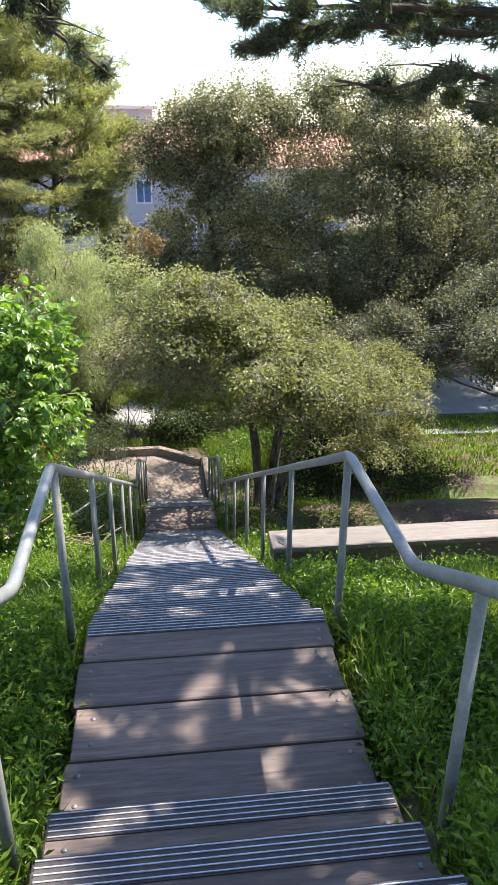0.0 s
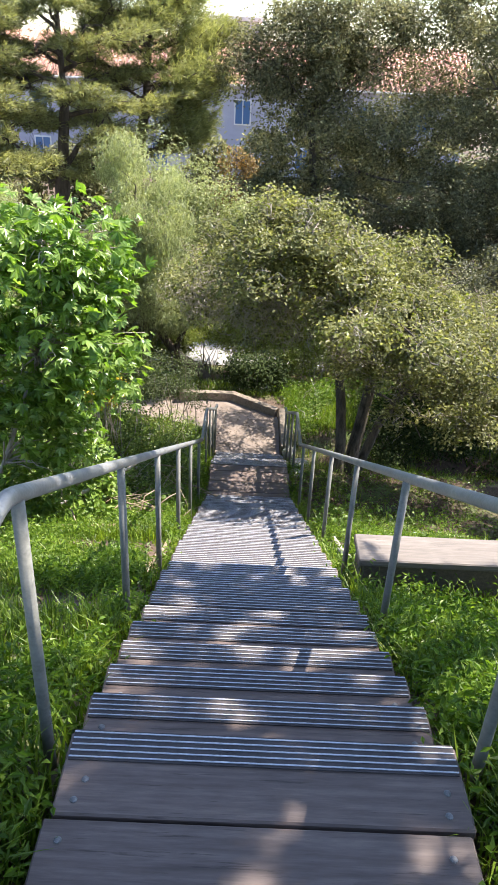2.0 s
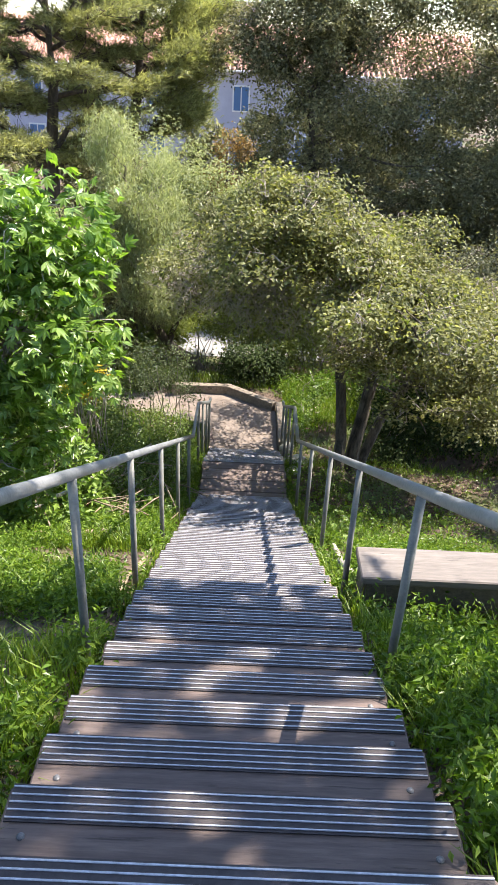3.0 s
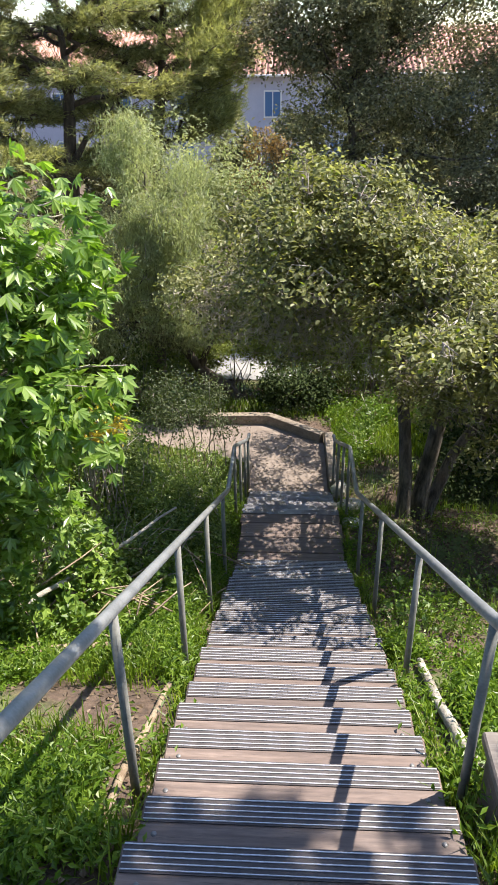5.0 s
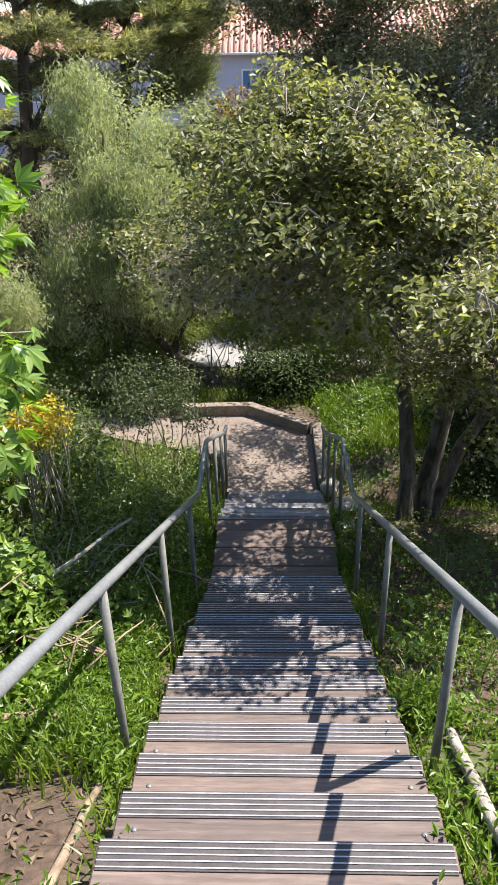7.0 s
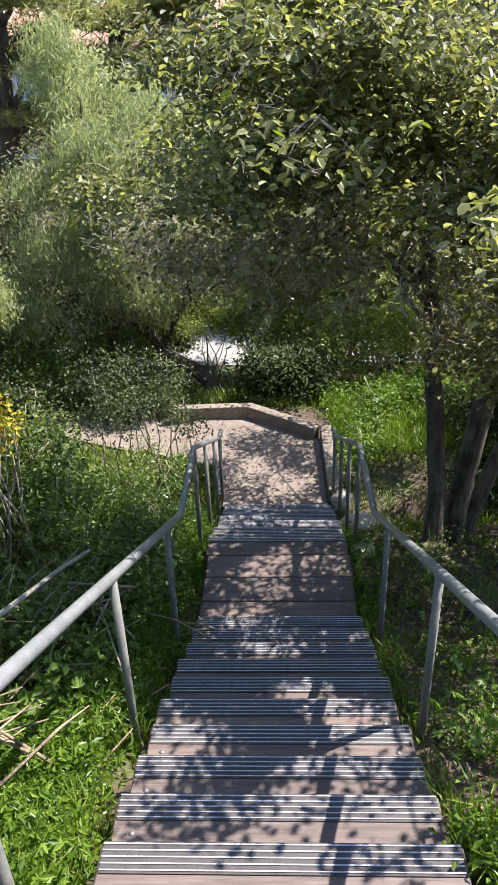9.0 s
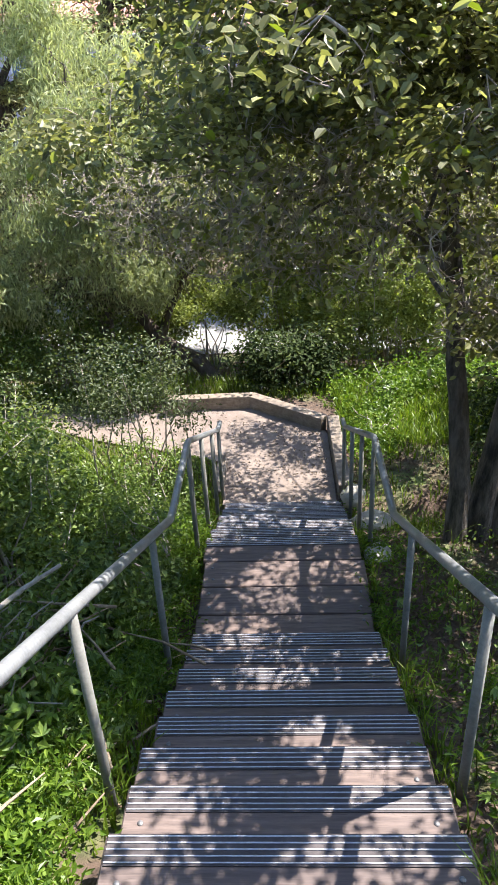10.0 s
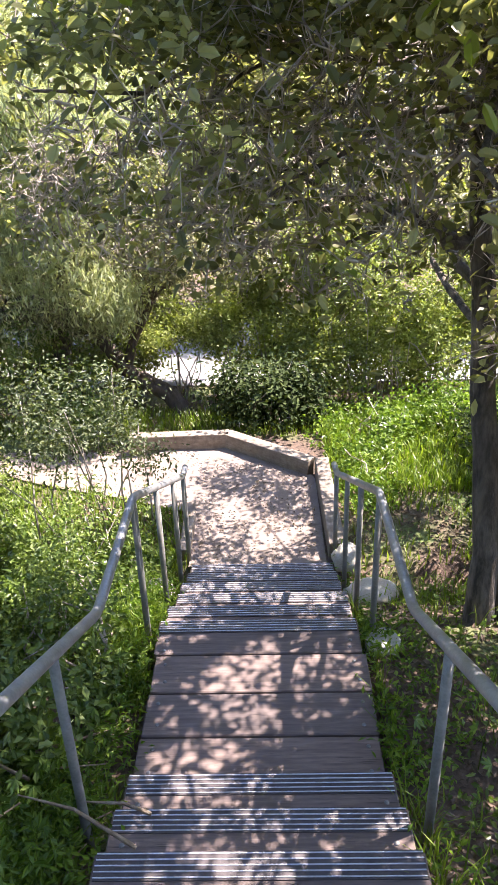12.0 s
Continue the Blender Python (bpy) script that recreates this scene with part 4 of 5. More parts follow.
# Pines beside the upper flight whose boughs hang over it
# The higher boughs are unseen, added to dapple the steps with shade.
pine("tall dark pine whose boughs hang over the stairs", [(4.6, 2.2, -2.2), (4.5, 2.3, 0.5), (4.4, 2.4, 4.5), (4.3, 2.4, 8.0)], [0.22, 0.19, 0.15, 0.06],
     [((4.45, 2.3, 2.6), (0.25, 3.1, 3.12), 0.12), ((4.45, 2.3, 2.9), (0.5, 3.3, 2.85), 0.05), ((4.45, 2.3, 2.5), (1.25, 3.2, 2.62), 0.0), ((4.45, 2.3, 3.2), (1.5, 3.4, 3.1), 0.0),
      ((4.45, 2.3, 3.3), (0.7, 3.5, 3.35), 0.1), ((4.45, 2.3, 2.2), (2.35, 3.4, 2.5), -0.05), ((4.45, 2.3, 3.6), (1.2, 2.6, 3.7), 0.1), ((4.45, 2.3, 3.8), (2.4, 3.9, 3.95), 0.05), ((4.45, 2.3, 3.9), (3.0, 3.8, 4.15), 0.05), ((4.45, 2.3, 4.0), (2.2, 3.3, 4.2), 0.05),
      ((4.4, 2.4, 4.2), (1.6, 0.7, 4.3), 0.1), ((4.4, 2.4, 4.8), (2.0, 1.5, 5.0), 0.1), ((4.4, 2.4, 5.2), (2.6, 0.3, 5.4), 0.1), ((4.4, 2.4, 5.8), (3.0, -0.3, 5.9), 0.1),
      ((4.4, 2.4, 4.4), (0.9, 2.0, 4.6), 0.1), ((4.4, 2.4, 4.6), (1.2, 0.0, 4.9), 0.1), ((4.4, 2.4, 6.4), (3.2, 0.9, 6.6), 0.1), ((4.4, 2.4, 3.9), (3.5, 0.0, 4.0), 0.1), ((4.4, 2.4, 4.6), (4.7, 0.0, 4.8), 0.1), ((4.4, 2.4, 5.5), (1.4, 1.2, 5.8), 0.1)], PINE_DARK, 31, tufts=420, length=0.1, width=0.0095, spread=0.36, start=0.32)
# Stays out of view; added so its boughs shade the landing and right bank.
pine("unseen dark pine added beside the top of the stairs for shade", [(4.9, -2.0, 0.2), (4.8, -2.0, 3.5), (4.7, -2.0, 7.5)], [0.24, 0.18, 0.08],
     [((4.8, -2.0, 3.4), (1.2, -1.2, 3.7), 0.1), ((4.8, -2.0, 4.0), (1.6, 0.2, 4.2), 0.1), ((4.8, -2.0, 4.7), (1.9, -2.6, 4.9), 0.1), ((4.8, -2.0, 5.1), (2.4, -0.4, 5.3), 0.1),
      ((4.8, -2.0, 4.4), (0.6, -0.6, 4.7), 0.1), ((4.8, -2.0, 5.6), (1.6, -1.4, 5.9), 0.1), ((4.8, -2.0, 3.5), (3.1, 1.2, 3.8), 0.1), ((4.8, -2.0, 3.0), (2.5, 0.2, 3.3), 0.1),
      ((4.8, -2.0, 4.2), (4.2, 0.8, 4.5), 0.1), ((4.8, -2.0, 3.7), (3.6, 0.5, 4.0), 0.1), ((4.8, -2.0, 3.9), (4.9, 0.2, 4.2), 0.1), ((4.8, -2.0, 4.6), (3.4, -0.4, 4.8), 0.1),
      ((4.8, -2.0, 4.4), (1.9, 0.9, 4.4), 0.1), ((4.8, -2.0, 4.0), (2.2, 0.4, 4.15), 0.1), ((4.8, -2.0, 4.3), (2.6, 1.2, 4.3), 0.1), ((4.8, -2.0, 4.2), (2.4, -0.3, 4.3), 0.1)]
     + [((4.8, -2.0, 3.9 + 0.2 * k), (3.3 + 0.32 * k, 1.1 - 0.45 * (k % 3), 4.2 + 0.22 * k), 0.1) for k in range(6)],
     PINE_DARK, 32, tufts=560, length=0.12, width=0.022, spread=0.34)
# Added behind the camera's start, unseen, to shade the top steps.
pine("unseen dark pine added behind the top of the stairs for shade", [(-2.6, -3.6, 0.3), (-2.5, -3.6, 3.5), (-2.4, -3.6, 7.5)], [0.22, 0.17, 0.06],
     [((-2.5, -3.6, 4.0), (-0.2, -1.4, 4.3), 0.1), ((-2.5, -3.6, 4.4), (-1.8, -0.8, 4.6), 0.1), ((-2.5, -3.6, 4.8), (0.6, -2.4, 5.0), 0.1), ((-2.5, -3.6, 4.2), (0.4, -3.8, 4.5), 0.1), ((-2.5, -3.6, 5.2), (-0.4, -0.8, 5.5), 0.1)],
     PINE_DARK, 34, tufts=480, length=0.12, width=0.018, spread=0.34)
pine("dark pine with a hanging bough over the grassy bank", [(-3.4, 2.6, -1.4), (-3.3, 2.6, 1.0), (-3.2, 2.6, 6.5)], [0.18, 0.15, 0.06],
     [((-3.3, 2.6, 3.3), (-0.8, 3.0, 3.05), 0.25), ((-3.3, 2.6, 3.5), (-0.45, 3.1, 2.6), 0.45), ((-3.3, 2.6, 3.7), (-1.2, 2.7, 3.4), 0.1),
      ((-3.3, 2.6, 4.3), (-0.4, 1.0, 4.5), 0.1), ((-3.3, 2.6, 4.7), (-0.6, 2.2, 4.8), 0.1), ((-3.3, 2.6, 4.5), (-1.6, -0.6, 4.7), 0.1), ((-3.3, 2.6, 5.0), (-0.7, -0.2, 5.3), 0.1), ((-3.3, 2.6, 4.4), (-2.8, 0.0, 4.6), 0.1),
      ((-3.3, 2.6, 5.4), (-0.4, 3.6, 5.6), 0.1), ((-3.3, 2.6, 4.9), (-3.2, 5.4, 5.0), 0.1), ((-3.3, 2.6, 5.3), (-1.5, 4.6, 5.4), 0.1)], PINE_DARK, 33, tufts=480, length=0.1, width=0.013, spread=0.2)


broad_tree("pale green feathery tree with drooping sprays", [([(-2.5, 13.2, -5.0), (-2.4, 13.2, -3.2), (-2.3, 13.1, -1.4)], [0.13, 0.1, 0.05])],
           [((-2.45, 13.1, -0.35), (0.5, 0.5, 0.7)), ((-2.15, 13.1, -1.1), (0.7, 0.7, 0.8)), ((-1.9, 13.0, -2.0), (0.7, 0.7, 0.9)), ((-2.8, 13.0, -2.1), (0.8, 0.8, 0.9)), ((-2.0, 12.9, -2.9), (0.7, 0.7, 0.7)), ((-3.1, 12.8, -3.2), (0.9, 0.7, 0.7))],
           40000, PEPPER_LEAF, 0.1, 41, gaps=0.7, twigs=260, wide=0.2, droop=1.6, up=0.0, clumps=12, clump=0.46, low=-0.6, twig_mat=GREY_TWIG)
broad_tree("pale green feathery tree beside the path", [([(-4.6, 11.4, -4.7), (-4.5, 11.4, -3.0), (-4.4, 11.4, -1.8)], [0.12, 0.09, 0.05])],
           [((-4.4, 11.4, -1.3), (0.9, 0.8, 0.8)), ((-4.0, 11.3, -2.4), (0.8, 0.7, 0.8)), ((-4.8, 11.3, -2.7), (0.9, 0.7, 0.8))],
           30000, PEPPER_LEAF, 0.085, 42, gaps=0.7, twigs=200, wide=0.2, droop=1.4, up=0.0, clumps=12, clump=0.5, low=-0.6, twig_mat=GREY_TWIG)
broad_tree("small rusty-leaved tree among the green", [([(-0.6, 16.8, -5.1), (-0.7, 16.8, -3.0), (-0.7, 16.8, -1.0)], [0.07, 0.05, 0.025])],
           [((-0.6, 16.7, -0.7), (0.45, 0.4, 0.55)), ((-0.8, 16.7, -1.5), (0.4, 0.4, 0.4))], 1500, RUST_LEAF, 0.085, 43, gaps=0.4, twigs=40)


def palmate(rng, centres, size):
    """Lobed leaves: five narrow leaflets fanned from one stalk."""
    n = len(centres)
    nor = rng.normal(size=(n, 3)) * 0.55
    nor[:, 2] += 0.8
    nor[:, 0] += 0.25
    nor = unit(nor)
    d = rng.normal(size=(n, 3))
    d[:, 2] -= 0.7
    d = unit(d - nor * (d * nor).sum(1, keepdims=True))
    s = np.cross(nor, d)
    ln = (size * rng.uniform(0.55, 1.2, n))[:, None]
    co, tri = [], []
    for k, a in enumerate((-1.15, -0.55, 0.0, 0.55, 1.15)):
        q = d * math.cos(a) + s * math.sin(a)
        w = np.cross(nor, q)
        m = ln * (1.0 - 0.22 * abs(a))
        co.append(np.stack([centres, centres + q * m * 0.55 + w * m * 0.17 - nor * m * 0.05, centres + q * m - nor * m * 0.18,
                            centres + q * m * 0.55 - w * m * 0.17 - nor * m * 0.05], 1))
    co = np.stack(co, 1).reshape(-1, 3)
    k = np.arange(n * 5)[:, None] * 4
    tri = np.concatenate([k + np.array([[0, 2, 1]]), k + np.array([[0, 3, 2]])], 1).reshape(-1, 3)
    return co, tri


def maple(label, blobs, stems, count, size, seed):
    r = np.random.default_rng(seed)
    tree = tagged(new("young_tree"), label, "tree")
    t = Tubes()
    p = cloud(r, blobs, count, 0.15, 0.7, 1.9)[:, :3]
    for pts, w in stems:
        t.add(rounded(pts, 0.15), w, 7)
    base = [Vector(q) for pts, w in stems for q in pts[1:]]
    for i in r.choice(len(p), 170, replace=False):
        g = Vector(p[i])
        s = min(base, key=lambda b: (b - g).length)
        t.add(limb_path(r, s, g, 0.08, 0.03, 4), [0.011, 0.009, 0.007, 0.005, 0.003], 5)
    put("twig_mass", t.mesh("twig_mass", GREY_TWIG), tree, kind="stuff")
    co, tri = palmate(r, p, size)
    put("crown", fast_mesh("crown", co, tri, MAPLE_LEAF), tree)


maple("young broadleaf tree with bright lobed leaves beside the stairs", [((-2.1, 5.0, -0.2), (0.9, 0.75, 0.8)), ((-1.75, 4.7, -0.7), (0.75, 0.6, 0.7)), ((-2.5, 4.8, -1.1), (0.8, 0.7, 0.7)), ((-1.7, 5.1, 0.15), (0.65, 0.6, 0.55)),
       ((-2.9, 5.3, 0.1), (0.8, 0.8, 0.8)), ((-2.15, 4.9, -1.65), (0.65, 0.6, 0.5))], [([(-2.9, 4.5, -2.9), (-2.5, 4.7, -1.9), (-2.1, 4.9, -0.8), (-1.9, 5.0, 0.2)], 0.025), ([(-2.95, 4.55, -2.9), (-2.9, 4.9, -1.5), (-2.8, 5.2, -0.2)], 0.022)],
      5200, 0.12, 51)


def bush(label, blobs, count, leaf, size, seed, stems=30, name="bush", gaps=0.6, up=0.45):
    """A bush rooted at the ground below its masses."""
    r = np.random.default_rng(seed)
    ob = tagged(new(name), label, "bush")
    p = np.concatenate([cloud(r, clumped(r, blobs, 10, 0.5, -0.5), int(count * 0.8), 0.2, gaps - 0.1, 2.2), cloud(r, blobs, int(count * 0.2), 0.3, gaps, 2.2)])
    face, p = p[:, 3:], p[:, :3]
    p = p + r.normal(size=p.shape) * size * 1.1
    t = Tubes()
    c0 = Vector(blobs[0][0])
    for i in r.choice(len(p), stems, replace=False):
        g = Vector(p[i])
        c0 = Vector(min(blobs, key=lambda b: (Vector(b[0]) - g).length)[0])
        s = Vector((c0.x + r.normal() * 0.15, c0.y + r.normal() * 0.12, 0))
        s.z = lie(s.x, s.y) - 0.05
        t.add(limb_path(r, s, g, 0.1, 0.03, 4), [0.012, 0.009, 0.007, 0.005, 0.003], 5)
    put("twig_mass", t.mesh("twig_mass", GREY_TWIG), ob, kind="stuff")
    co, tri = leaf_arrays(r, p, size, size * 0.5, up, face=face)
    put("foliage", fast_mesh("foliage", co, tri, leaf), ob)


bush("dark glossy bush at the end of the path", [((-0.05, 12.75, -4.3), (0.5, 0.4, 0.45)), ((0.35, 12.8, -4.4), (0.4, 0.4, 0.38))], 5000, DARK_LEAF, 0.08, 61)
bush("leafy bush beside the path", [((-1.45, 10.25, -3.35), (0.5, 0.4, 0.45)), ((-1.95, 10.1, -3.5), (0.5, 0.45, 0.55)), ((-1.2, 10.35, -3.8), (0.32, 0.25, 0.32)), ((-2.7, 9.3, -3.6), (0.7, 0.7, 0.7))], 8000, SHADE_SHRUB, 0.045, 62, gaps=0.6)
bush("tall leafy bush on the bank", [((-2.6, 7.6, -3.0), (0.9, 0.9, 0.8)), ((-1.7, 7.3, -3.3), (0.6, 0.9, 0.5)), ((-3.4, 7.2, -2.4), (0.9, 0.9, 0.9))], 22000, SHRUB_LEAF, 0.06, 63, gaps=0.75)
bush("low leafy bush by the handrail", [((-1.15, 8.0, -3.75), (0.35, 0.7, 0.3)), ((-1.3, 9.0, -4.0), (0.4, 0.7, 0.35))], 5000, SHRUB_LEAF, 0.045, 72)
bush("sunlit bush beyond the kerb", [((1.0, 13.5, -4.2), (0.5, 0.4, 0.45)), ((1.65, 13.4, -3.75), (0.45, 0.4, 0.7)), ((1.2, 13.6, -3.4), (0.3, 0.3, 0.4)), ((2.6, 13.5, -3.7), (1.0, 0.7, 1.0)), ((0.35, 13.9, -3.9), (0.4, 0.35, 0.55)), ((0.95, 14.0, -3.3), (0.45, 0.4, 0.7)), ((0.1, 14.0, -3.2), (0.4, 0.3, 0.5)), ((1.8, 14.0, -3.0), (1.2, 0.6, 1.0))], 28000, THICKET, 0.06, 64, gaps=0.75)
bush("tall sunlit thicket beyond the kerb", [((0.2, 14.3, -3.2), (1.0, 0.5, 1.2)), ((3.4, 14.0, -3.5), (0.9, 0.6, 1.1)), ((-0.2, 14.4, -4.2), (0.5, 0.4, 0.7))], 22000, THICKET, 0.07, 73, gaps=0.75, stems=8)
bush("lush leafy herbs beyond the kerb", [((1.3, 12.1, -4.55), (0.8, 0.6, 0.22)), ((2.4, 12.3, -4.5), (0.9, 0.7, 0.3)), ((1.1, 11.2, -4.6), (0.4, 0.5, 0.16))], 12000, HERB, 0.06, 79, gaps=0.8)
bush("grey-green bush beyond the path", [((-2.0, 12.25, -4.4), (0.5, 0.35, 0.3)), ((-2.9, 12.9, -4.0), (0.9, 0.6, 0.8)), ((-3.9, 12.6, -3.7), (0.9, 0.7, 0.9))], 20000, SHRUB_LEAF, 0.06, 65, gaps=0.75)
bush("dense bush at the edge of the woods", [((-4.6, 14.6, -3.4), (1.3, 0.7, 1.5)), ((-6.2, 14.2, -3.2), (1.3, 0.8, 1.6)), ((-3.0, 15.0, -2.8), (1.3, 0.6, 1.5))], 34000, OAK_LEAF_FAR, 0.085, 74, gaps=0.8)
bush("tall grey-green thicket before the pines", [((-1.4, 15.4, -1.9), (1.3, 0.6, 1.6)), ((-2.4, 15.2, -1.0), (1.1, 0.6, 1.3)), ((-0.2, 15.2, -2.2), (0.9, 0.5, 1.0)), ((-2.4, 15.2, -3.4), (1.2, 0.5, 1.2))], 36000, PEPPER_LEAF, 0.075, 75, gaps=0.7, stems=8)
bush("low bush along the road", [((-2.2, 14.3, -4.5), (0.9, 0.4, 0.6)), ((-3.6, 14.2, -4.4), (0.9, 0.4, 0.7)), ((0.6, 14.6, -4.5), (1.0, 0.3, 0.7)), ((2.2, 14.6, -4.4), (1.0, 0.3, 0.8)), ((-5.2, 13.6, -4.2), (1.0, 0.5, 0.8))], 26000, THICKET, 0.07, 78, gaps=0.8)
bush("tall thicket on the bank", [((-5.0, 9.6, -2.2), (1.2, 1.2, 1.7)), ((-4.6, 7.4, -1.6), (1.0, 1.2, 1.6)), ((-6.2, 11.0, -2.0), (1.2, 1.2, 1.8))], 34000, SHRUB_LEAF, 0.08, 76, gaps=0.8)
bush("bush with yellow flowers on the bank", [((-2.12, 7.25, -2.15), (0.26, 0.24, 0.26))], 1500, FLOWER, 0.05, 66, name="flowering_bush")
bush("pale green thicket over the road's edge", [((-1.0, 14.3, -3.7), (1.0, 0.3, 0.42)), ((-1.9, 14.3, -3.6), (0.8, 0.3, 0.6))], 9000, THICKET, 0.06, 80, gaps=0.85, stems=12)
bush("pale hanging thicket before the road", [((-0.95, 13.75, -3.8), (0.75, 0.25, 0.32)), ((-0.4, 13.8, -3.6), (0.5, 0.25, 0.5))], 6500, THICKET, 0.055, 82, gaps=0.9, stems=10)
# Near-black leaves stand in for the deep shade under the oaks.
bush("dark scrub added in place of shade under the oaks", [((3.9, 11.4, -4.3), (1.4, 0.8, 0.5)), ((2.9, 11.2, -4.4), (0.9, 0.8, 0.4)), ((2.6, 10.2, -4.5), (0.9, 0.7, 0.3)), ((4.6, 10.2, -4.4), (1.2, 0.8, 0.4))], 20000, DARK_LEAF, 0.07, 67, gaps=0.7)
bush("brushy tangle on the bank", [((-1.7, 6.1, -3.0), (0.5, 0.6, 0.35)), ((-2.4, 6.0, -2.7), (0.7, 0.6, 0.5))], 2600, SHRUB_LEAF, 0.055, 68, stems=60)


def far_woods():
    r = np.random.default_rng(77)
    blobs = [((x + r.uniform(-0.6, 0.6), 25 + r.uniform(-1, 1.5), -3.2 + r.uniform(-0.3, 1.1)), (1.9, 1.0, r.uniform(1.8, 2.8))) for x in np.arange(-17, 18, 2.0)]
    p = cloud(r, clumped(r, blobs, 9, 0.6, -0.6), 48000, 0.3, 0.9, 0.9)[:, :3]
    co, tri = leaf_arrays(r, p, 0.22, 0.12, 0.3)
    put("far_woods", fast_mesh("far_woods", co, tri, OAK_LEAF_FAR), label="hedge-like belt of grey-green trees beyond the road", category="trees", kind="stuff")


far_woods()

# The leaning trunk at the end of the path
broad_tree("small oak with a dark leaning trunk beyond the path",
           [([(-0.75, 13.3, -5.1), (-1.2, 13.45, -4.55), (-1.75, 13.5, -4.2), (-2.05, 13.5, -3.7), (-2.1, 13.5, -3.0)], [0.13, 0.12, 0.1, 0.08, 0.05]),
            ([(-1.75, 13.5, -4.25), (-1.6, 13.5, -3.8), (-1.3, 13.5, -3.3)], [0.07, 0.06, 0.04])],
           [((-1.6, 13.4, -2.9), (0.9, 0.7, 0.6)), ((-0.6, 13.2, -2.6), (0.9, 0.7, 0.6)), ((-2.2, 13.2, -3.3), (0.7, 0.6, 0.5))], 20000, OAK_LEAF_FAR, 0.062, 71, bark=PINE_BARK, twigs=160, gaps=0.62)


def ground_cover():
    r = np.random.default_rng(81)

    def scatter(n, x0, x1, y0, y1, density):
        pts = []
        while len(pts) < n:
            x, y = r.uniform(x0, x1), r.uniform(y0, y1)
            if density(x, y) > r.uniform():
                pts.append((x, y, lie(x, y) - 0.01))
        return np.array(pts)

    def bare(x, y):
        return (x > 0.7 and 2.42 < y < 2.8) or (0.7 < x < 0.9 and 2.95 < y < 4.3) or (-0.86 < x < -0.68 and 2.45 < y < 3.85) or (-1.7 < x < -1.05 and 3.3 < y < 3.8)

    def patchy(x, y, lo=-0.15):
        v = noise.noise(Vector((x * 1.3, y * 1.3, 5.0)))
        near = 1.0 if abs(x) > 0.64 else 0.0
        if bare(x, y):
            return 0.0
        thin = (0.06 if v > 0.12 else 0.008) if x > 0.7 and y > 4.8 else 0.5 if x < -0.7 and 5.0 < y < 7.5 else 1.0
        return thin * near * max(0.0, min(1.0, (v - lo) * 3)) * max(0.12, 1.35 - abs(x) / 2.2)

    for x0, x1, where in ((-4.5, -0.62, "bank"), (0.62, 4.5, "bank beside the low wall")):
        roots = scatter(24000, x0, x1, -3.5, 9.8, lambda x, y: patchy(x, y, -0.3))
        co, tri = blades(r, roots, 0.2, 0.008, 0.75)
        put("grass", fast_mesh("grass", co, tri, GRASS), label="lush green grass on the " + where, category="grass", kind="stuff")
        stems = scatter(6800, x0, x1, -3.5, 9.8, lambda x, y: (abs(x) > 0.66) * min(1.0, max(0.02, 1.7 * noise.noise(Vector((x * 1.3 + 7, y * 1.3, 1))) + 0.36)) * max(0.1, 1.35 - abs(x) / 2.4) * (not bare(x, y)) * (0.05 if x > 0.7 and y > 4.8 else 1.0))
        n = 20
        p = np.repeat(stems, n, 0) + r.normal(size=(len(stems) * n, 3)) * np.array([0.055, 0.055, 0.03])
        p[:, 2] += np.abs(r.normal(size=len(p))) * 0.085 + 0.02
        co, tri = leaf_arrays(r, p, 0.048, 0.018, 0.6, fold=0.4)
        put("herbs", fast_mesh("herbs", co, tri, HERB), label="ferny low herbs among the grass of the " + where, category="herbs", kind="stuff")
    roots = scatter(16000, 0.7, 5.0, 11.0, 13.6, lambda x, y: 0.9)
    co, tri = blades(r, roots, 0.2, 0.014, 0.7)
    put("grass", fast_mesh("grass", co, tri, GRASS), label="bright sunlit grass beyond the kerb", category="grass", kind="stuff")
    roots = scatter(2600, 0.75, 5.5, 9.0, 11.4, lambda x, y: min(1.0, max(0.1, noise.noise(Vector((x * 1.5, y * 1.5, 3))) + 0.4)))
    co, tri = blades(r, roots, 0.17, 0.012, 0.75)
    put("grass", fast_mesh("grass", co, tri, GRASS), label="thin grass in the shade of the oak", category="grass", kind="stuff")
    roots = scatter(24000, 3.0, 16.0, 10.2, 14.6, lambda x, y: 0.9 if y > 12.2 or x > 4.0 + 0.5 * (12.2 - y) else 0.04)
    co, tri = blades(r, roots, 0.13, 0.026, 0.8)
    put("lawn", fast_mesh("lawn", co, tri, GRASS), label="rough lawn between the wall and the road", category="grass", kind="stuff")
    roots = scatter(11000, -5.0, 0.8, 9.6, 13.4, lambda x, y: 0.0 if path_edges(y)[0] - 0.05 < x and y < 12.3 else 0.8)
    co, tri = blades(r, roots, 0.16, 0.012, 0.7)
    put("grass", fast_mesh("grass", co, tri, GRASS), label="grass on the outer side of the path", category="grass", kind="stuff")
    p = scatter(15000, -3.0, 3.5, 1.0, 11.5, lambda x, y: (1.0 if x > 0 and y > 5 else 0.35) if abs(x) > 0.64 else 0.0)
    p[:, 2] += 0.02
    co, tri = leaf_arrays(r, p, 0.05, 0.026, 1.6)
    q = np.array([(r.uniform(-0.6, 0.5), r.uniform(9.8, 11.6), 0) for k in range(420)] + [(r.uniform(-2.6, -0.5), r.uniform(11.0, 11.9), 0) for k in range(200)])
    q[:, 2] = [lie(a, b) + 0.05 for a, b in q[:, :2]]
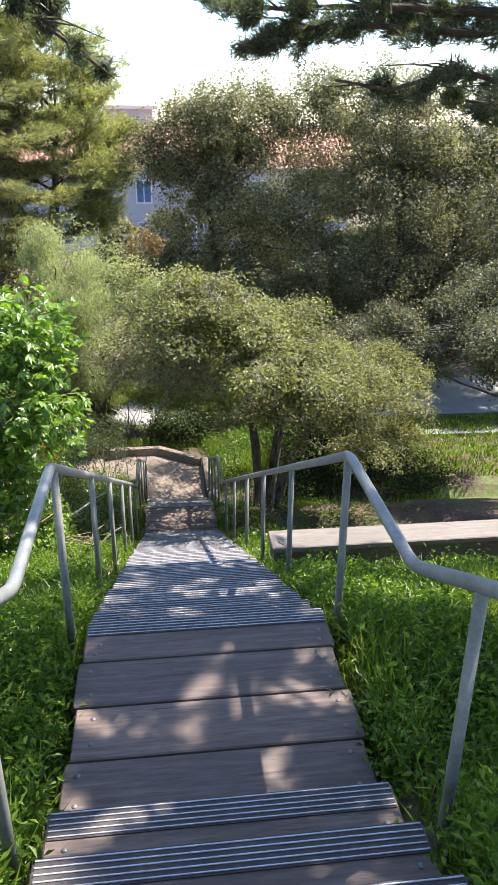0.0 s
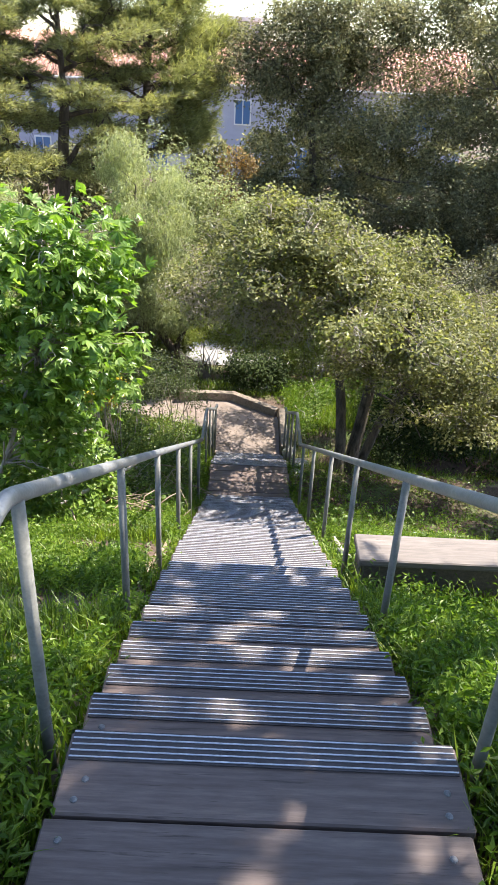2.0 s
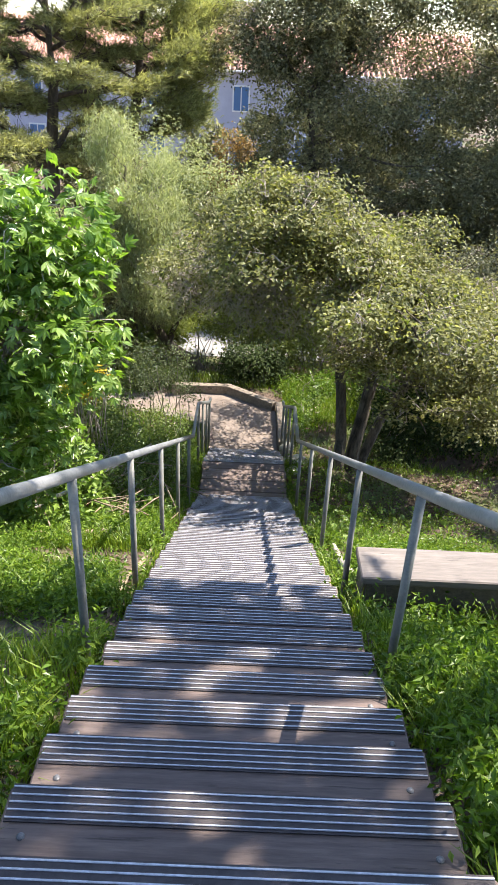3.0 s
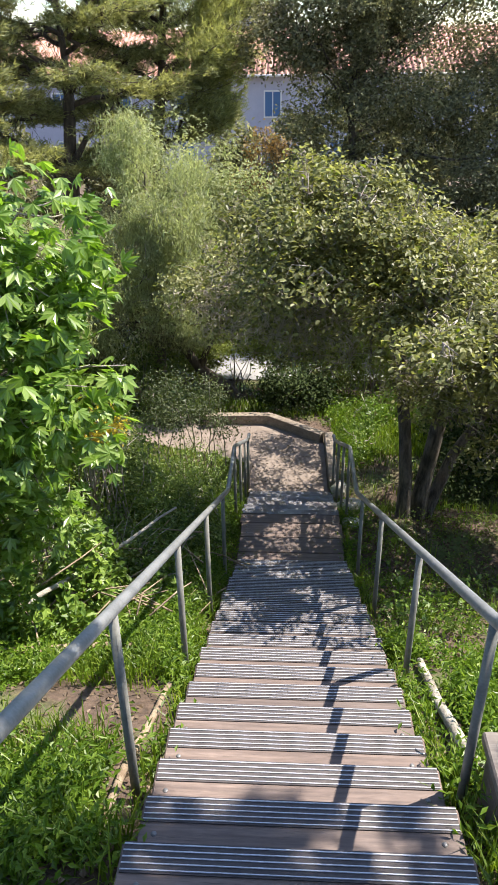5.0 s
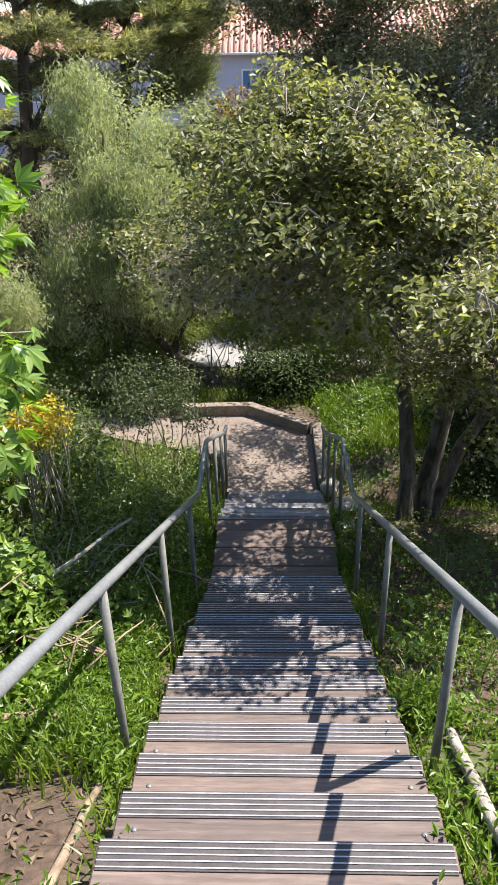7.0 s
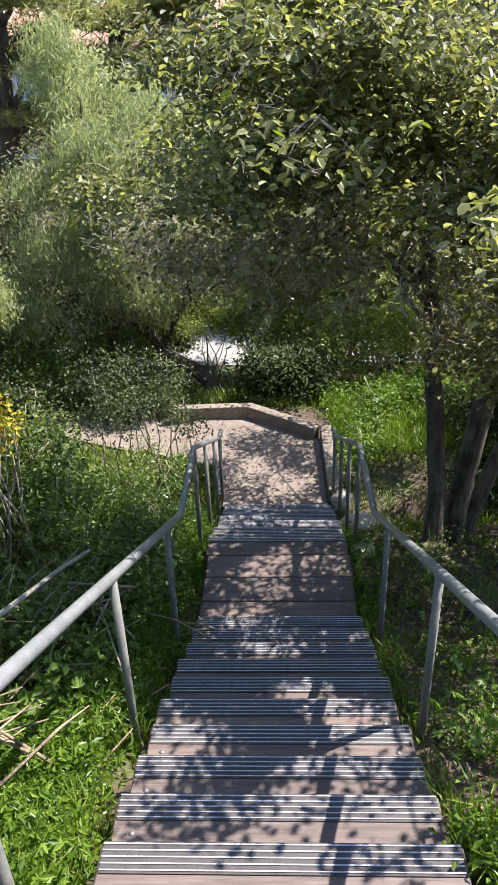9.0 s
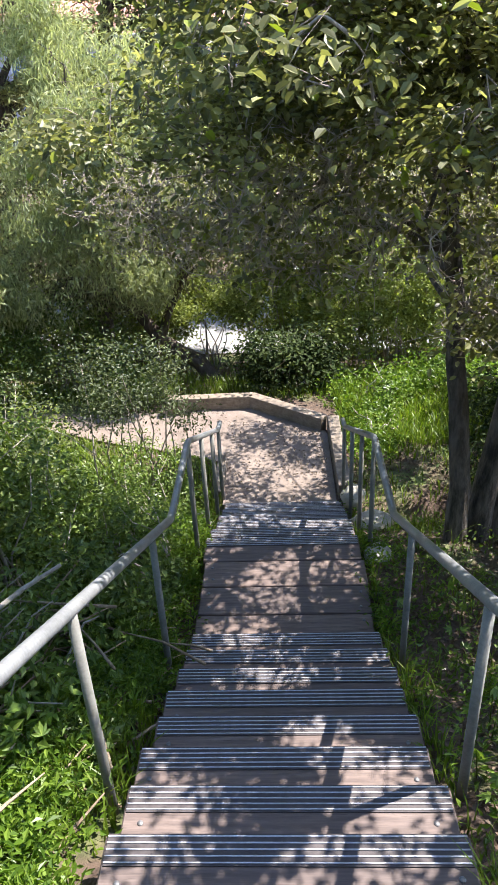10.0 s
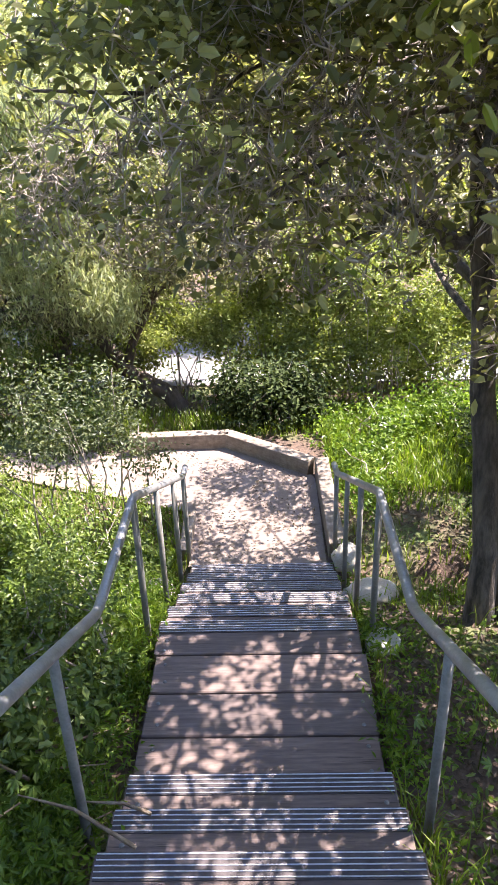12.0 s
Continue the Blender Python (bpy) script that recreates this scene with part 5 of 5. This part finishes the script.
    q_co, q_tri = leaf_arrays(r, q, 0.035, 0.018, 2.5)
    co, tri = np.concatenate([co, q_co]), np.concatenate([tri, q_tri + len(co)])
    put("leaf_litter", fast_mesh("leaf_litter", co, tri, LITTER), label="brown fallen leaves strewn over the soil", category="leaves", kind="stuff")


ground_cover()


def vine_patch(label, cx, cy, sx, sy, n, seed, size=0.085):
    """Broad lobed leaves held just over the ground on thin runners."""
    r = np.random.default_rng(seed)
    ob = tagged(new("vine"), label, "vine")
    p = np.stack([r.normal(cx, sx, n), r.normal(cy, sy, n), np.zeros(n)], 1)
    p = p[np.abs(p[:, 0]) > 0.74]
    p[:, 2] = [lie(a, b) + r.uniform(0.05, 0.3) for a, b in p[:, :2]]
    t = Tubes()
    for q in p[::3]:
        g = Vector(q)
        s = Vector((q[0] + r.normal() * 0.06, q[1] + r.normal() * 0.06, lie(q[0], q[1]) - 0.02))
        t.add([s, s.lerp(g, 0.6) + Vector((0, 0, 0.02)), g], [0.004, 0.003, 0.002], 4)
    put("stalk_mass", t.mesh("stalk_mass", GRASS), ob, kind="stuff")
    co, tri = palmate(r, p, size)
    put("foliage", fast_mesh("foliage", co, tri, VINE_LEAF), ob)


vine_patch("broad-leaved vine sprawling over the brushwood", -1.75, 5.9, 0.4, 0.5, 260, 95)
vine_patch("broad-leaved vine beside the lower flight", -1.15, 6.9, 0.22, 0.5, 160, 96, 0.07)
vine_patch("small broad-leaved vine at the stair edge", 1.0, 5.3, 0.14, 0.3, 70, 97, 0.06)
vine_patch("broad-leaved vine on the shaded bank", 1.5, 6.6, 0.4, 0.7, 160, 98, 0.06)


def undergrowth(label, x0, x1, y0, y1, n, leaf, size, tall, seed):
    """Leafy plants of uneven height that cover the bank."""
    r = np.random.default_rng(seed)
    x, y = r.uniform(x0, x1, n * 2), r.uniform(y0, y1, n * 2)
    h = np.array([noise.noise(Vector((a * 1.5, b * 1.5, seed))) + 0.5 * noise.noise(Vector((a * 4, b * 4, seed))) for a, b in zip(x, y)])
    keep = (h > -0.25) & (np.abs(x) > 0.72)
    x, y, h = x[keep][:n], y[keep][:n], h[keep][:n]
    away = np.clip((np.abs(x) - 0.7) / 0.9, 0.25, 1.0)
    up = tall * np.clip(0.3 + 1.1 * h, 0.12, 1.3) * away
    p = np.stack([x, y, np.array([lie(a, b) for a, b in zip(x, y)]) + up * r.uniform(0.1, 1.0, len(x)) ** 0.6], 1)
    co, tri = leaf_arrays(r, p, size, size * 0.55, 0.55, face=None)
    put("undergrowth", fast_mesh("undergrowth", co, tri, leaf), label=label, category="plants", kind="stuff")


undergrowth("dense mid-green undergrowth on the bank", -4.2, -0.74, 5.4, 9.9, 38000, SHRUB_LEAF, 0.068, 1.0, 3)
undergrowth("bright leafy undergrowth below the young tree", -4.2, -1.0, 4.4, 6.8, 16000, VINE_LEAF, 0.085, 1.1, 8)
undergrowth("low green undergrowth near the path", -3.6, -0.8, 8.2, 11.2, 9000, SHRUB_LEAF, 0.045, 0.4, 5)
# Pale thicket leaves put sunlight into the colour of this bank.
undergrowth("undergrowth on the upper bank, pale to look sunlit", -6.0, -2.6, 7.5, 11.5, 14000, THICKET, 0.06, 0.8, 7)
undergrowth("sparse creeping plants on the shaded bank", 0.76, 3.6, 5.0, 9.6, 5000, SHRUB_LEAF, 0.045, 0.22, 6)


def brush_pile():
    r = np.random.default_rng(91)
    t = Tubes()
    for k in range(280):
        x, y = r.normal(-1.6, 0.4), r.normal(6.1, 0.65)
        z = lie(x, y) + abs(r.normal()) * 0.22
        a, ln, lift = r.uniform(0, math.pi), r.uniform(0.25, 0.8), r.uniform(-0.1, 0.3)
        d = Vector((math.cos(a), math.sin(a), lift)) * ln / 2
        c = Vector((x, y, z))
        t.add([c - d, c + Vector(r.normal(size=3)) * 0.04, c + d], [0.009, 0.007, 0.003], 4)
    put("brushwood", t.mesh("brushwood", DEAD_WOOD), label="tangle of dead brown brushwood on the bank", category="brushwood", kind="stuff")


brush_pile()
pole("fallen_branch", [(-2.35, 4.6, -2.5), (-1.7, 5.4, -2.55), (-1.1, 6.4, -2.6)], [0.025, 0.02, 0.01], PALE_BARK, "bare pale branch leaning over the brushwood", "branch", 2, 0.05)
pole("fallen_branch", [(-2.3, 4.2, -2.35), (-1.5, 4.35, -2.37), (-0.9, 4.4, -2.4)], [0.03, 0.025, 0.018], DEAD_WOOD, "dead brown branch lying across the bank", "branch", 3, 0.03)


# ---- the house beyond the road ----
def house(x0, x1, y, z0, eave, ridge, depth, label, windows):
    h = tagged(new("house"), label, "house")
    wall = part("wall", box_bm(x0, x1, y, y + depth, z0, eave), STUCCO, h)
    over = 0.5
    bm = bmesh.new()
    pts = [(x0 - over, y - over, eave), (x1 + over, y - over, eave), (x1 + over, y + depth + over, eave), (x0 - over, y + depth + over, eave),
           (x0 - over, y + depth / 2, ridge), (x1 + over, y + depth / 2, ridge)]
    vs = [bm.verts.new(p) for p in pts]
    for f in ((0, 1, 5, 4), (2, 3, 4, 5), (0, 4, 3), (1, 2, 5), (3, 2, 1, 0)):
        bm.faces.new([vs[i] for i in f])
    roof = part("roof", bm, ROOF_TILE, h, "red clay tile roof")
    rows = Tubes()
    rise = ridge - eave
    run = depth / 2 + over
    x = x0 - over + 0.1
    while x < x1 + over:
        rows.add([(x, y - over - 0.05, eave + 0.02), (x, y + depth / 2, ridge + 0.05)], 0.085, 6)
        x += 0.3
    put("tiling", rows.mesh("tiling", ROOF_TILE), roof, kind="stuff")
    part("gutter", box_bm(x0 - over, x1 + over, y - over - 0.12, y - over - 0.01, eave - 0.12, eave - 0.01, 0.02), TRIM, h, "pale gutter board")
    for wx, wz, ww, wh in windows:
        win = part("window", box_bm(wx - ww / 2, wx + ww / 2, y - 0.06, y + 0.02, wz - wh / 2, wz + wh / 2), TRIM, h, "pale framed window")
        part("pane", box_bm(wx - ww / 2 + 0.08, wx - 0.03, y - 0.075, y - 0.062, wz - wh / 2 + 0.08, wz + wh / 2 - 0.08), GLASS, win)
        part("pane", box_bm(wx + 0.03, wx + ww / 2 - 0.08, y - 0.075, y - 0.062, wz - wh / 2 + 0.08, wz + wh / 2 - 0.08), GLASS, win)
    top = part("roof_room", box_bm(-3.5, -0.4, y + depth / 2 + 0.8, y + depth - 0.5, eave + 0.4, ridge + 1.05), STUCCO, h)
    part("roof_slab", box_bm(-3.9, 0.0, y + depth / 2 + 0.5, y + depth - 0.2, ridge + 1.055, ridge + 1.3, 0.02), TRIM, top, "pale flat roof slab")
    return h


house(-24, 12, 45, -5.6, -0.2, 2.0, 9, "long lilac-grey house with a red tile roof beyond the road",
      [(x, -1.7, 1.0, 1.4) for x in (-20, -16.5, -13, -9.5, -6, -1.1, 2.6, 6.2, 9.5)] + [(x, -4.2, 1.0, 1.4) for x in (-20, -16.5, -13, -9.5, -6, -1.1, 2.6, 6.2, 9.5)])
